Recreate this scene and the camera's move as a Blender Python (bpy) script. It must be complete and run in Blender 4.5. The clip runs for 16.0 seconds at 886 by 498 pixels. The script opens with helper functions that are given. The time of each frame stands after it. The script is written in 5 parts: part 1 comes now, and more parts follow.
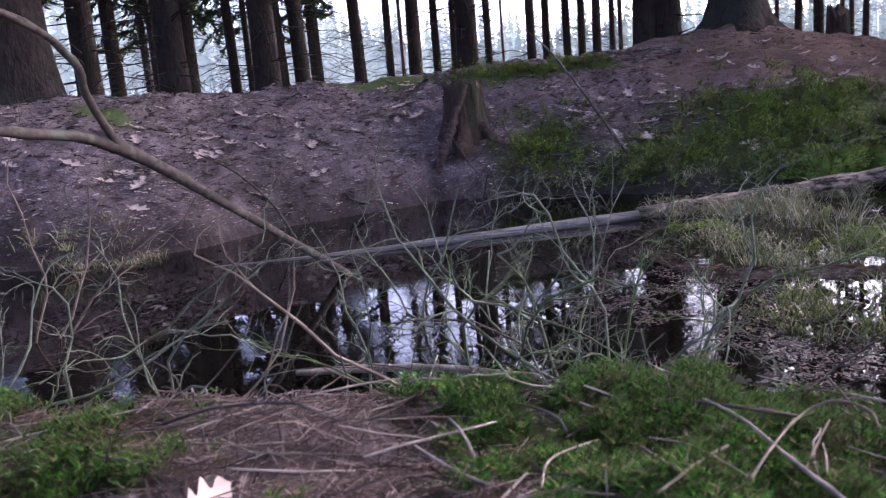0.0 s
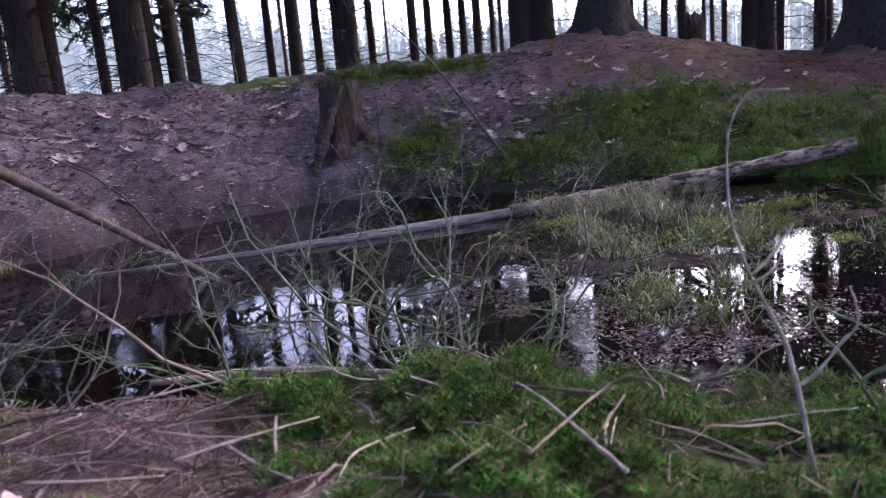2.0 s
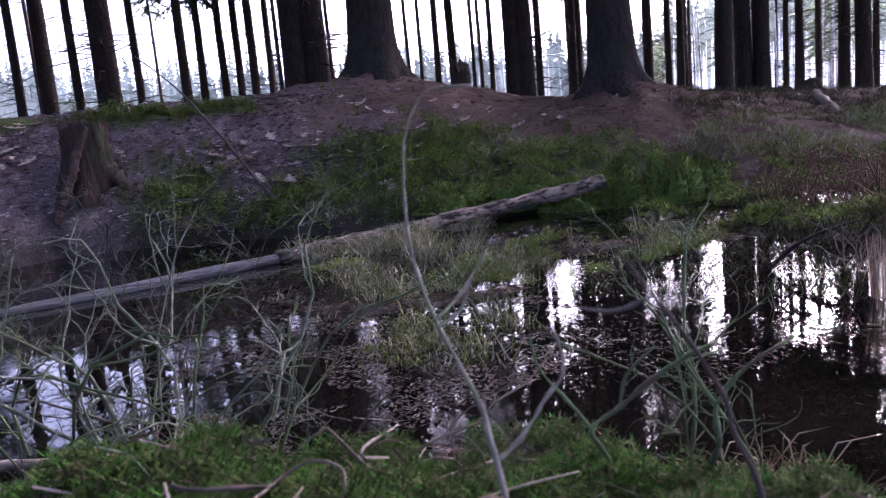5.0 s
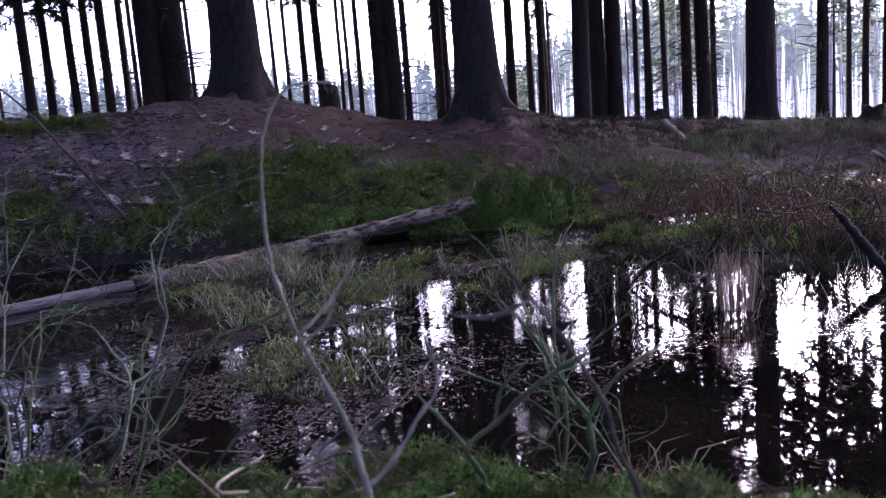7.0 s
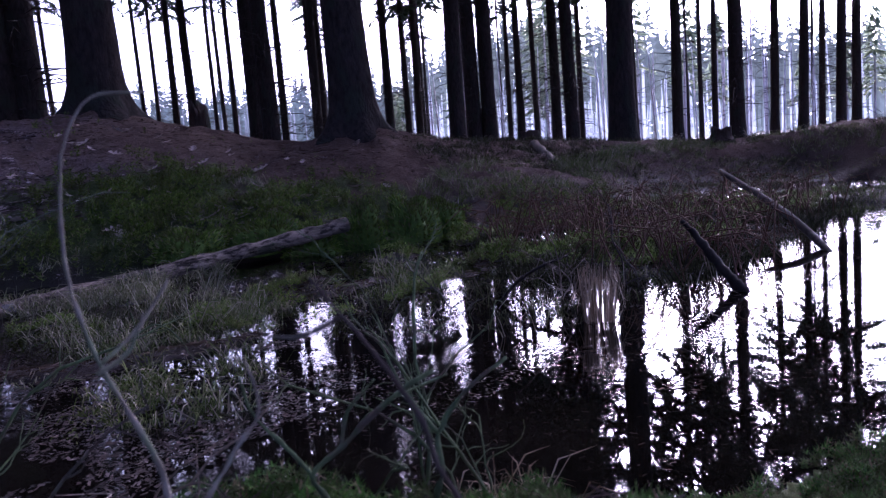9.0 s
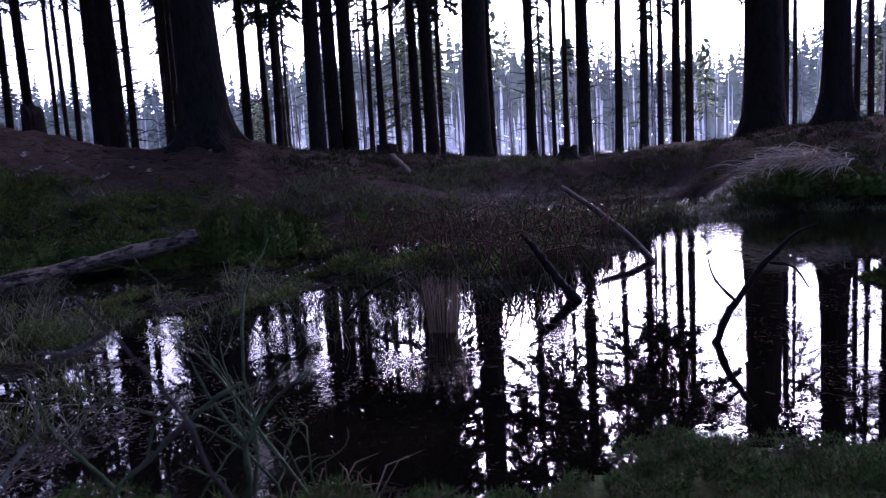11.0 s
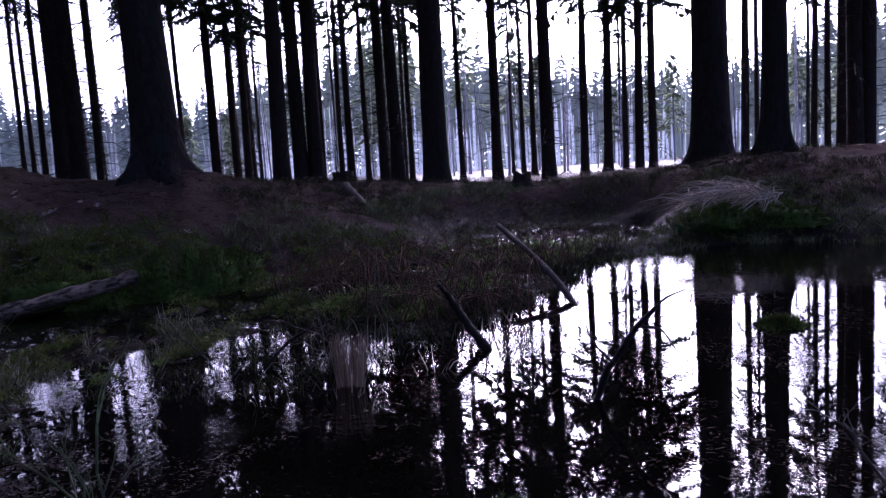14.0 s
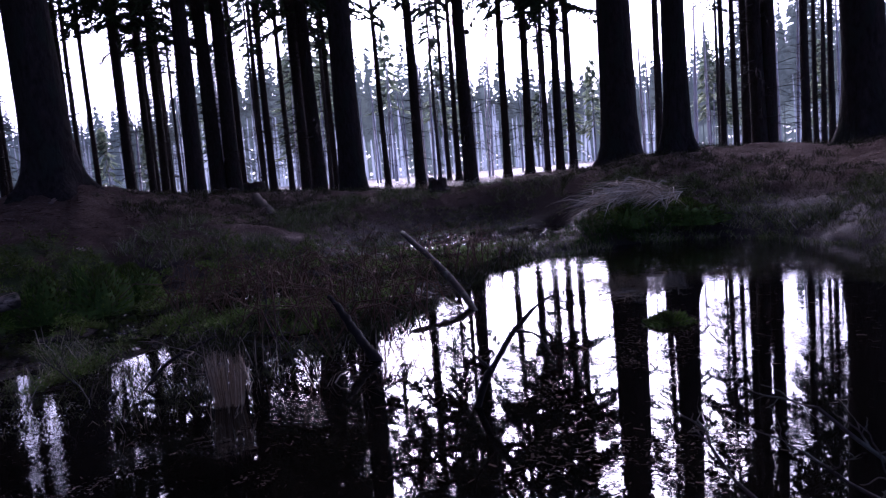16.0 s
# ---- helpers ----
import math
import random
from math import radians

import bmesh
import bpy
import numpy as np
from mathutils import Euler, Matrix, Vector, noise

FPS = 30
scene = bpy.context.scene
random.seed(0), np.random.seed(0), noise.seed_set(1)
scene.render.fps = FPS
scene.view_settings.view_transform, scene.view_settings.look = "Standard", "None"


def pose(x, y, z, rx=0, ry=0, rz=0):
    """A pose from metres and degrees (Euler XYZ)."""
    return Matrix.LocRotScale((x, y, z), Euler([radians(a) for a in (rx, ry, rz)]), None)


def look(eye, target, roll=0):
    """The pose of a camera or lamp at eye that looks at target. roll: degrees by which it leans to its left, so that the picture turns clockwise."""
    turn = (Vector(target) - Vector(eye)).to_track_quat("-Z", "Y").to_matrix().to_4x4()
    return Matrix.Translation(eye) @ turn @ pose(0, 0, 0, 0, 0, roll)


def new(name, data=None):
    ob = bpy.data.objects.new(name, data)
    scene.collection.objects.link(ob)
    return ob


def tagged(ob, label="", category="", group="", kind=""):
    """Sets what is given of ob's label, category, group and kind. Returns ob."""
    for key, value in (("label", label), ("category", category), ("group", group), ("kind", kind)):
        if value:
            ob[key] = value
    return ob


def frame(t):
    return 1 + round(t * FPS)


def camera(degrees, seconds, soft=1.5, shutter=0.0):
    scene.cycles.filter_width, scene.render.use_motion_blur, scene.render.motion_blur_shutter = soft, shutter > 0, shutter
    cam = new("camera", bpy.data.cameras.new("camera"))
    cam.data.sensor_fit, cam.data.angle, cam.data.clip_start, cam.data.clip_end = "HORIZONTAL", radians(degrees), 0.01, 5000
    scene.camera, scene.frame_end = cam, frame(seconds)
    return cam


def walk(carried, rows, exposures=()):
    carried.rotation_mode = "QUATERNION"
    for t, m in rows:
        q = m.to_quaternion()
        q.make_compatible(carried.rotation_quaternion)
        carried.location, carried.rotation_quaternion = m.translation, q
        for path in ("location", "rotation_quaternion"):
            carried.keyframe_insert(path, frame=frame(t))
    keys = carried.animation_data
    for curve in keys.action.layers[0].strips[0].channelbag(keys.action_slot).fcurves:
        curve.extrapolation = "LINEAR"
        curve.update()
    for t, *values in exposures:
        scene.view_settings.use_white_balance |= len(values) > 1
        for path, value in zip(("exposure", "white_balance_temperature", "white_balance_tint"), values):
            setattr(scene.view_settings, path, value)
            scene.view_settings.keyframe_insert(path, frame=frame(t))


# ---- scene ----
cam = camera(61.7, 16.0, soft=1.3)
# focused on the far bank; the moss and twigs at the lens are soft
cam.data.dof.use_dof, cam.data.dof.focus_distance, cam.data.dof.aperture_fstop = True, 5.0, 12.0
# seconds, place of the lens, turn
PATH = [
    (0.0, 0.006, -0.031, 0.686, 79.25, 5.04, -4.20),
    (0.5, 0.036, -0.036, 0.686, 79.14, 4.99, -6.97),
    (1.0, 0.061, -0.051, 0.685, 78.95, 4.82, -9.26),
    (1.5, 0.077, -0.055, 0.682, 78.74, 4.63, -11.17),
    (2.0, 0.088, -0.050, 0.670, 78.67, 5.10, -12.74),
    (2.5, 0.110, -0.027, 0.663, 78.63, 5.66, -14.58),
    (3.0, 0.154, 0.001, 0.659, 78.93, 4.91, -17.63),
    (3.5, 0.194, 0.022, 0.645, 79.54, 4.91, -20.95),
    (4.0, 0.230, 0.046, 0.636, 80.10, 5.36, -23.79),
    (6.5, 0.273, 0.104, 0.608, 81.49, 4.17, -36.37),
    (7.0, 0.280, 0.109, 0.605, 81.76, 4.33, -38.89),
    (7.5, 0.285, 0.110, 0.598, 82.05, 4.40, -41.20),
    (8.0, 0.296, 0.111, 0.594, 82.34, 4.10, -43.34),
    (8.5, 0.298, 0.098, 0.598, 82.50, 4.35, -45.86),
    (9.0, 0.316, 0.094, 0.597, 82.64, 4.40, -48.13),
    (9.5, 0.332, 0.082, 0.587, 82.75, 4.15, -51.33),
    (10.0, 0.339, 0.067, 0.586, 82.84, 4.02, -54.07),
    (12.5, 0.264, -0.085, 0.704, 82.87, 2.29, -62.19),
    (13.0, 0.277, -0.129, 0.749, 83.04, 3.09, -61.78),
    (13.5, 0.302, -0.201, 0.766, 83.65, 3.14, -61.29),
    (14.0, 0.339, -0.268, 0.771, 83.73, 3.24, -60.55),
    (14.5, 0.373, -0.305, 0.777, 83.60, 3.80, -59.93),
    (15.0, 0.416, -0.339, 0.780, 83.36, 4.41, -60.77),
    (15.5, 0.456, -0.351, 0.767, 83.71, 4.78, -63.26),
    (16.0, 0.470, -0.409, 0.760, 83.87, 4.67, -66.02),
]
# the exposure closes as the view turns towards the bright clearing
EXPOSURES = [(0.0, 3.95, 5700, 26), (4.0, 3.8, 5600, 30), (6.5, 3.35, 5400, 36), (8.0, 3.05, 5150, 40), (10.0, 2.12, 4900, 42),
             (12.5, 1.8, 4950, 41), (16.0, 1.64, 4950, 40)]
walk(cam, [(t, pose(x, y, z, rx, ry, rz)) for t, x, y, z, rx, ry, rz in PATH], EXPOSURES)

# ---- light: bright overcast evening sky over a dark stand of spruce ----
world = bpy.data.worlds.new("sky")
scene.world = world
world.use_nodes = True
wn = world.node_tree
sky = wn.nodes.new("ShaderNodeTexSky")
sky.sky_type = "NISHITA"
sky.sun_disc = False
sky.sun_elevation, sky.sun_rotation = radians(30), radians(68)
sky.air_density, sky.dust_density, sky.ozone_density = 0.25, 5.0, 0.5
wn.nodes["Background"].inputs["Strength"].default_value = 0.15
wn.links.new(sky.outputs["Color"], wn.nodes["Background"].inputs["Color"])
sun = new("sun", bpy.data.lights.new("sun", "SUN"))
sun.data.energy, sun.data.angle, sun.data.color = 1.5, radians(40), (1.0, 0.84, 0.68)
sun.matrix_world = look((0, 0, 30), (-9.27, -3.75, 30 - 5.77))


# ---- materials ----
def material(name, rough=0.9, spec=0.3):
    m = bpy.data.materials.new(name)
    m.use_nodes = True
    b = m.node_tree.nodes["Principled BSDF"]
    b.inputs["Roughness"].default_value = rough
    b.inputs["Specular IOR Level"].default_value = spec
    return m, m.node_tree, b


def coords(nt, stretch=(1, 1, 1)):
    c = nt.nodes.new("ShaderNodeTexCoord")
    m = nt.nodes.new("ShaderNodeMapping")
    m.inputs["Scale"].default_value = stretch
    nt.links.new(c.outputs["Object"], m.inputs["Vector"])
    return m.outputs["Vector"]


def tex_noise(nt, vec, scale, detail=6.0, rough=0.6):
    n = nt.nodes.new("ShaderNodeTexNoise")
    n.inputs["Scale"].default_value, n.inputs["Detail"].default_value, n.inputs["Roughness"].default_value = scale, detail, rough
    nt.links.new(vec, n.inputs["Vector"])
    return n.outputs["Fac"]


def ramp(nt, fac, *stops):
    r = nt.nodes.new("ShaderNodeValToRGB")
    e = r.color_ramp.elements
    while len(e) < len(stops):
        e.new(0.5)
    for k, (at, col) in enumerate(stops):
        e[k].position, e[k].color = at, (*col, 1)
    nt.links.new(fac, r.inputs["Fac"])
    return r.outputs["Color"]


def blend(nt, fac, a, b, mode="MIX"):
    m = nt.nodes.new("ShaderNodeMix")
    m.data_type, m.blend_type = "RGBA", mode
    for sock, v in ((m.inputs["Factor"], fac), (m.inputs["A"], a), (m.inputs["B"], b)):
        if isinstance(v, (int, float)):
            sock.default_value = v
        elif isinstance(v, tuple):
            sock.default_value = (*v, 1)
        else:
            nt.links.new(v, sock)
    return m.outputs["Result"]


def bump(nt, b, height, strength, distance):
    n = nt.nodes.new("ShaderNodeBump")
    n.inputs["Strength"].default_value, n.inputs["Distance"].default_value = strength, distance
    nt.links.new(height, n.inputs["Height"])
    nt.links.new(n.outputs["Normal"], b.inputs["Normal"])


def grainy(name, dark, light, scale, stretch=(1, 1, 1), rough=0.9, depth=0.01, strength=0.6, stain=None, spread=0.25, spec=0.25):
    """Two scales of grain between two colours, with relief, and if wanted stains of a third colour."""
    m, nt, b = material(name, rough, spec)
    v = coords(nt, stretch)
    fine, coarse = tex_noise(nt, v, scale), tex_noise(nt, v, scale / 7, 3)
    col = ramp(nt, fine, (0.5 - spread, dark), (0.5 + spread, light))
    col = blend(nt, ramp(nt, coarse, (0.35, (0, 0, 0)), (0.65, (1, 1, 1))), col, blend(nt, 0.45, col, dark))
    if stain:
        col = blend(nt, ramp(nt, tex_noise(nt, v, scale / 4, 4), (0.52, (0, 0, 0)), (0.62, (1, 1, 1))), col, stain)
    nt.links.new(col, b.inputs["Base Color"])
    bump(nt, b, fine, strength, depth)
    return m


def islands(name, stops, rough=0.8, through_light=0.0, spec=0.06, patch=0.0):
    """Blades, needles and leaves: each loose piece takes its own shade."""
    m, nt, b = material(name, rough, spec)
    g = nt.nodes.new("ShaderNodeNewGeometry")
    col = ramp(nt, g.outputs["Random Per Island"], *stops)
    v = coords(nt)
    col = blend(nt, tex_noise(nt, v, 3.0, 3), blend(nt, 0.35, col, (0.02, 0.02, 0.01)), col)
    if patch:
        col = blend(nt, ramp(nt, tex_noise(nt, v, patch, 3), (0.42, (0.85, 0.85, 0.85)), (0.56, (0, 0, 0))), col, blend(nt, 0.6, col, (0.05, 0.04, 0.02)))
    nt.links.new(col, b.inputs["Base Color"])
    if through_light:
        tr, mx = nt.nodes.new("ShaderNodeBsdfTranslucent"), nt.nodes.new("ShaderNodeMixShader")
        mx.inputs["Fac"].default_value = through_light
        nt.links.new(col, tr.inputs["Color"])
        nt.links.new(b.outputs["BSDF"], mx.inputs[1])
        nt.links.new(tr.outputs["BSDF"], mx.inputs[2])
        nt.links.new(mx.outputs["Shader"], nt.nodes["Material Output"].inputs["Surface"])
    return m


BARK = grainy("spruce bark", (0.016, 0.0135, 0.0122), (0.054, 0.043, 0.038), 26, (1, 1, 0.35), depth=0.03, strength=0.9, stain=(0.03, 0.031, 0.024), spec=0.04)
# far trunks coloured pale in place of the clearing's light
LIT_PALE_BARK = grainy("far bark with light painted in", (0.3, 0.28, 0.27), (0.62, 0.58, 0.56), 9, (1, 1, 0.3))
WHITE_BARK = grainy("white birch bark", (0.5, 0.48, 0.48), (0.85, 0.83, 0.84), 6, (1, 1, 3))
NEEDLES = islands("spruce needles", ((0.0, (0.02, 0.035, 0.018)), (0.5, (0.035, 0.06, 0.028)), (1.0, (0.06, 0.085, 0.04))))
# lighter than the near needles: distance haze put into the colour
HAZED_NEEDLES = islands("far spruce needles painted hazy", ((0.0, (0.14, 0.19, 0.13)), (0.5, (0.22, 0.27, 0.18)), (1.0, (0.3, 0.34, 0.2))), through_light=0.5)
DEADWOOD = grainy("dead grey wood", (0.07, 0.053, 0.04), (0.28, 0.22, 0.17), 40, (1, 1, 1), depth=0.004)
PALEWOOD = grainy("bleached stick", (0.12, 0.095, 0.08), (0.46, 0.38, 0.33), 55, depth=0.003)
DARKWOOD = grainy("wet dark wood", (0.01, 0.008, 0.007), (0.04, 0.031, 0.027), 40, rough=0.75, depth=0.004, spec=0.12)
BRANCHBARK = grainy("brown branch bark", (0.03, 0.023, 0.02), (0.11, 0.085, 0.072), 50, depth=0.003, stain=(0.1, 0.1, 0.08))
LICHEN = grainy("lichened twig", (0.04, 0.042, 0.032), (0.27, 0.3, 0.21), 45, depth=0.003, stain=(0.09, 0.11, 0.06))
PALETWIG = grainy("weathered pale twig", (0.08, 0.07, 0.055), (0.34, 0.3, 0.24), 70, depth=0.003, stain=(0.14, 0.16, 0.1))
MOSSTWIG = grainy("mossy twig", (0.03, 0.042, 0.02), (0.17, 0.23, 0.1), 60, depth=0.003, stain=(0.08, 0.06, 0.045))
LOGWOOD = grainy("barkless wet log", (0.025, 0.022, 0.022), (0.25, 0.23, 0.235), 60, (0.06, 1, 1), rough=0.5, depth=0.02, strength=1.0, stain=(0.05, 0.042, 0.038), spec=0.5)
LOGBARK = grainy("old log bark", (0.025, 0.019, 0.015), (0.36, 0.28, 0.22), 34, (0.35, 1, 1), depth=0.03, strength=1.0, stain=(0.03, 0.035, 0.02), spread=0.1)
STUMPWOOD = grainy("rotten stump wood", (0.016, 0.01, 0.007), (0.075, 0.046, 0.034), 30, (1, 1, 0.25), depth=0.03, strength=1.0, stain=(0.03, 0.036, 0.018))
STUMPROOT = grainy("split root wood", (0.025, 0.017, 0.014), (0.1, 0.066, 0.054), 30, (1, 1, 0.25), depth=0.02, strength=1.0)
GRASS = islands("marsh grass", ((0.0, (0.04, 0.06, 0.01)), (0.4, (0.15, 0.2, 0.045)), (0.64, (0.29, 0.31, 0.12)), (0.8, (0.36, 0.3, 0.19)), (1.0, (0.6, 0.52, 0.4))))
SEDGE = islands("dead brown sedge", ((0.0, (0.02, 0.019, 0.01)), (0.45, (0.055, 0.05, 0.026)), (0.8, (0.085, 0.1, 0.03)), (0.93, (0.16, 0.12, 0.08)), (1.0, (0.4, 0.33, 0.26))))
PALE_STRAW = islands("bleached straw", ((0.0, (0.5, 0.4, 0.28)), (0.6, (0.75, 0.63, 0.48)), (1.0, (0.85, 0.76, 0.62))))
DRY_GRASS = islands("half-dead grass", ((0.0, (0.12, 0.15, 0.045)), (0.4, (0.27, 0.27, 0.13)), (0.8, (0.44, 0.38, 0.26)), (1.0, (0.6, 0.5, 0.38))))
STRAW = islands("dry straw", ((0.0, (0.16, 0.11, 0.07)), (0.6, (0.4, 0.29, 0.19)), (1.0, (0.7, 0.56, 0.41))))
MOSS = islands("star moss", ((0.0, (0.012, 0.028, 0.004)), (0.5, (0.03, 0.094, 0.011)), (0.86, (0.085, 0.21, 0.028)), (0.93, (0.16, 0.11, 0.06)), (1.0, (0.28, 0.2, 0.13))), patch=16.0)
BANK_MOSS = islands("shaded moss", ((0.0, (0.05, 0.09, 0.012)), (0.5, (0.17, 0.26, 0.035)), (0.85, (0.3, 0.38, 0.08)), (0.93, (0.25, 0.19, 0.11)), (1.0, (0.34, 0.26, 0.18))), patch=5.0)
LITTER = islands("needle litter", ((0.0, (0.05, 0.036, 0.036)), (0.5, (0.2, 0.155, 0.157)), (0.85, (0.4, 0.32, 0.325)), (1.0, (0.7, 0.62, 0.62))))
BROWN_LITTER = islands("brown needle litter", ((0.0, (0.028, 0.016, 0.011)), (0.6, (0.095, 0.055, 0.04)), (0.93, (0.17, 0.105, 0.08)), (1.0, (0.38, 0.28, 0.24))))
NEAR_LITTER = islands("fallen needles", ((0.0, (0.025, 0.016, 0.014)), (0.5, (0.085, 0.056, 0.05)), (0.8, (0.14, 0.1, 0.09)), (1.0, (0.38, 0.3, 0.27))))
LEAF = islands("dry oak leaf", ((0.0, (0.3, 0.21, 0.17)), (0.5, (0.5, 0.39, 0.34)), (1.0, (0.66, 0.55, 0.5))))
DEBRIS = islands("sodden debris", ((0.0, (0.02, 0.014, 0.011)), (0.8, (0.055, 0.04, 0.032)), (1.0, (0.16, 0.12, 0.1))), rough=1.0, spec=0.0)
WET_LEAVES = islands("wet leaf bits", ((0.0, (0.016, 0.01, 0.008)), (0.6, (0.045, 0.027, 0.022)), (0.92, (0.085, 0.055, 0.045)), (1.0, (0.2, 0.15, 0.12))), rough=0.6, spec=0.1)
SODDEN = islands("sodden leaf mat", ((0.0, (0.015, 0.01, 0.01)), (0.6, (0.06, 0.038, 0.034)), (0.95, (0.1, 0.07, 0.062)), (1.0, (0.22, 0.175, 0.16))), rough=0.5, spec=0.25)
WET_MAT = islands("glistening wet leaf mat", ((0.0, (0.012, 0.009, 0.008)), (0.8, (0.04, 0.03, 0.026)), (1.0, (0.09, 0.075, 0.06))), rough=0.1, spec=0.5)
TWIG_LITTER = islands("strewn twigs", ((0.0, (0.02, 0.015, 0.013)), (0.55, (0.07, 0.055, 0.045)), (0.85, (0.16, 0.13, 0.11)), (1.0, (0.42, 0.38, 0.33))))
BRAMBLE = islands("bare bramble", ((0.0, (0.05, 0.03, 0.02)), (0.6, (0.14, 0.08, 0.055)), (1.0, (0.28, 0.19, 0.12))))


def ground_material():
    m, nt, b = material("forest floor", 0.95, 0.15)
    v = coords(nt)
    fine, mid, broad = tex_noise(nt, v, 60, 8, 0.7), tex_noise(nt, v, 9, 5), tex_noise(nt, v, 1.4, 3)
    soil = ramp(nt, fine, (0.25, (0.05, 0.038, 0.04)), (0.5, (0.19, 0.148, 0.152)), (0.75, (0.44, 0.36, 0.37)))
    soil = blend(nt, ramp(nt, mid, (0.35, (0, 0, 0)), (0.6, (1, 1, 1))), blend(nt, 0.75, soil, (0.045, 0.032, 0.029)), soil)
    soil = blend(nt, ramp(nt, broad, (0.4, (0, 0, 0)), (0.7, (1, 1, 1))), soil, blend(nt, 0.3, soil, (0.05, 0.04, 0.035)))
    brown = ramp(nt, fine, (0.25, (0.03, 0.017, 0.0115)), (0.5, (0.08, 0.048, 0.034)), (0.75, (0.145, 0.093, 0.07)))
    n = nt.nodes.new("ShaderNodeAttribute")
    n.attribute_name = "needles"
    soil = blend(nt, n.outputs["Fac"], soil, blend(nt, ramp(nt, mid, (0.4, (0, 0, 0)), (0.7, (0.15, 0.15, 0.15))), brown, soil))
    green = ramp(nt, fine, (0.3, (0.03, 0.042, 0.013)), (0.7, (0.095, 0.125, 0.038)))
    a = nt.nodes.new("ShaderNodeAttribute")
    a.attribute_name = "moss"
    edge = nt.nodes.new("ShaderNodeMath")
    edge.operation = "MULTIPLY_ADD"
    edge.inputs[1].default_value = 0.5
    nt.links.new(mid, edge.inputs[0])
    nt.links.new(a.outputs["Fac"], edge.inputs[2])
    edge.inputs[1].default_value = 0.7
    col = blend(nt, ramp(nt, edge.outputs[0], (0.7, (0, 0, 0)), (1.0, (1, 1, 1))), soil, green)
    w = nt.nodes.new("ShaderNodeAttribute")
    w.attribute_name = "mud"
    col = blend(nt, w.outputs["Fac"], col, blend(nt, mid, (0.012, 0.009, 0.008), (0.04, 0.03, 0.026)))
    nt.links.new(col, b.inputs["Base Color"])
    nt.links.new(ramp(nt, w.outputs["Fac"], (0.3, (0.95, 0.95, 0.95)), (0.85, (0.6, 0.6, 0.6))), b.inputs["Roughness"])
    bump(nt, b, blend(nt, 0.5, fine, mid), 0.8, 0.03)
    return m


def water_material():
    m, nt, b = material("dark pond water", 0.015, 0.5)
    b.inputs["IOR"].default_value = 1.33
    v = coords(nt)
    nt.links.new(ramp(nt, tex_noise(nt, v, 1.5, 4), (0.4, (0.003, 0.0026, 0.0022)), (0.7, (0.008, 0.0065, 0.005))), b.inputs["Base Color"])
    apart = nt.nodes.new("ShaderNodeSeparateXYZ")
    nt.links.new(v, apart.inputs[0])
    marsh = ramp(nt, apart.outputs["Y"], (0.9, (0.3, 0.3, 0.3)), (1.0, (1, 1, 1)))
    bits = ramp(nt, blend(nt, 0.35, tex_noise(nt, v, 1.7, 3), tex_noise(nt, v, 7, 3)), (0.47, (0, 0, 0)), (0.56, (1, 1, 1)))
    across = nt.nodes.new("ShaderNodeMath")
    across.operation = "MULTIPLY"
    across.inputs[1].default_value = 0.1
    nt.links.new(apart.outputs["X"], across.inputs[0])
    breeze = ramp(nt, across.outputs[0], (0.4, (0, 0, 0)), (0.54, (1, 1, 1)))
    marsh = blend(nt, 1.0, marsh, breeze, "LIGHTEN")
    ruffled = ramp(nt, across.outputs[0], (0.5, (0, 0, 0)), (0.68, (1, 1, 1)))
    bits = blend(nt, 1.0, bits, marsh, "MULTIPLY")
    waves = blend(nt, bits, blend(nt, 0.985, tex_noise(nt, v, 12, 2), (0.5, 0.5, 0.5)), blend(nt, 0.5, tex_noise(nt, v, 30, 2), (0.5, 0.5, 0.5)))
    chop = nt.nodes.new("ShaderNodeMath")
    chop.operation = "MULTIPLY"
    chop.inputs[1].default_value = 4.0
    nt.links.new(tex_noise(nt, v, 11, 3), chop.inputs[0])
    bump(nt, b, blend(nt, ruffled, waves, chop.outputs[0]), 0.16, 0.01)
    return m


GROUND, WATER = ground_material(), water_material()


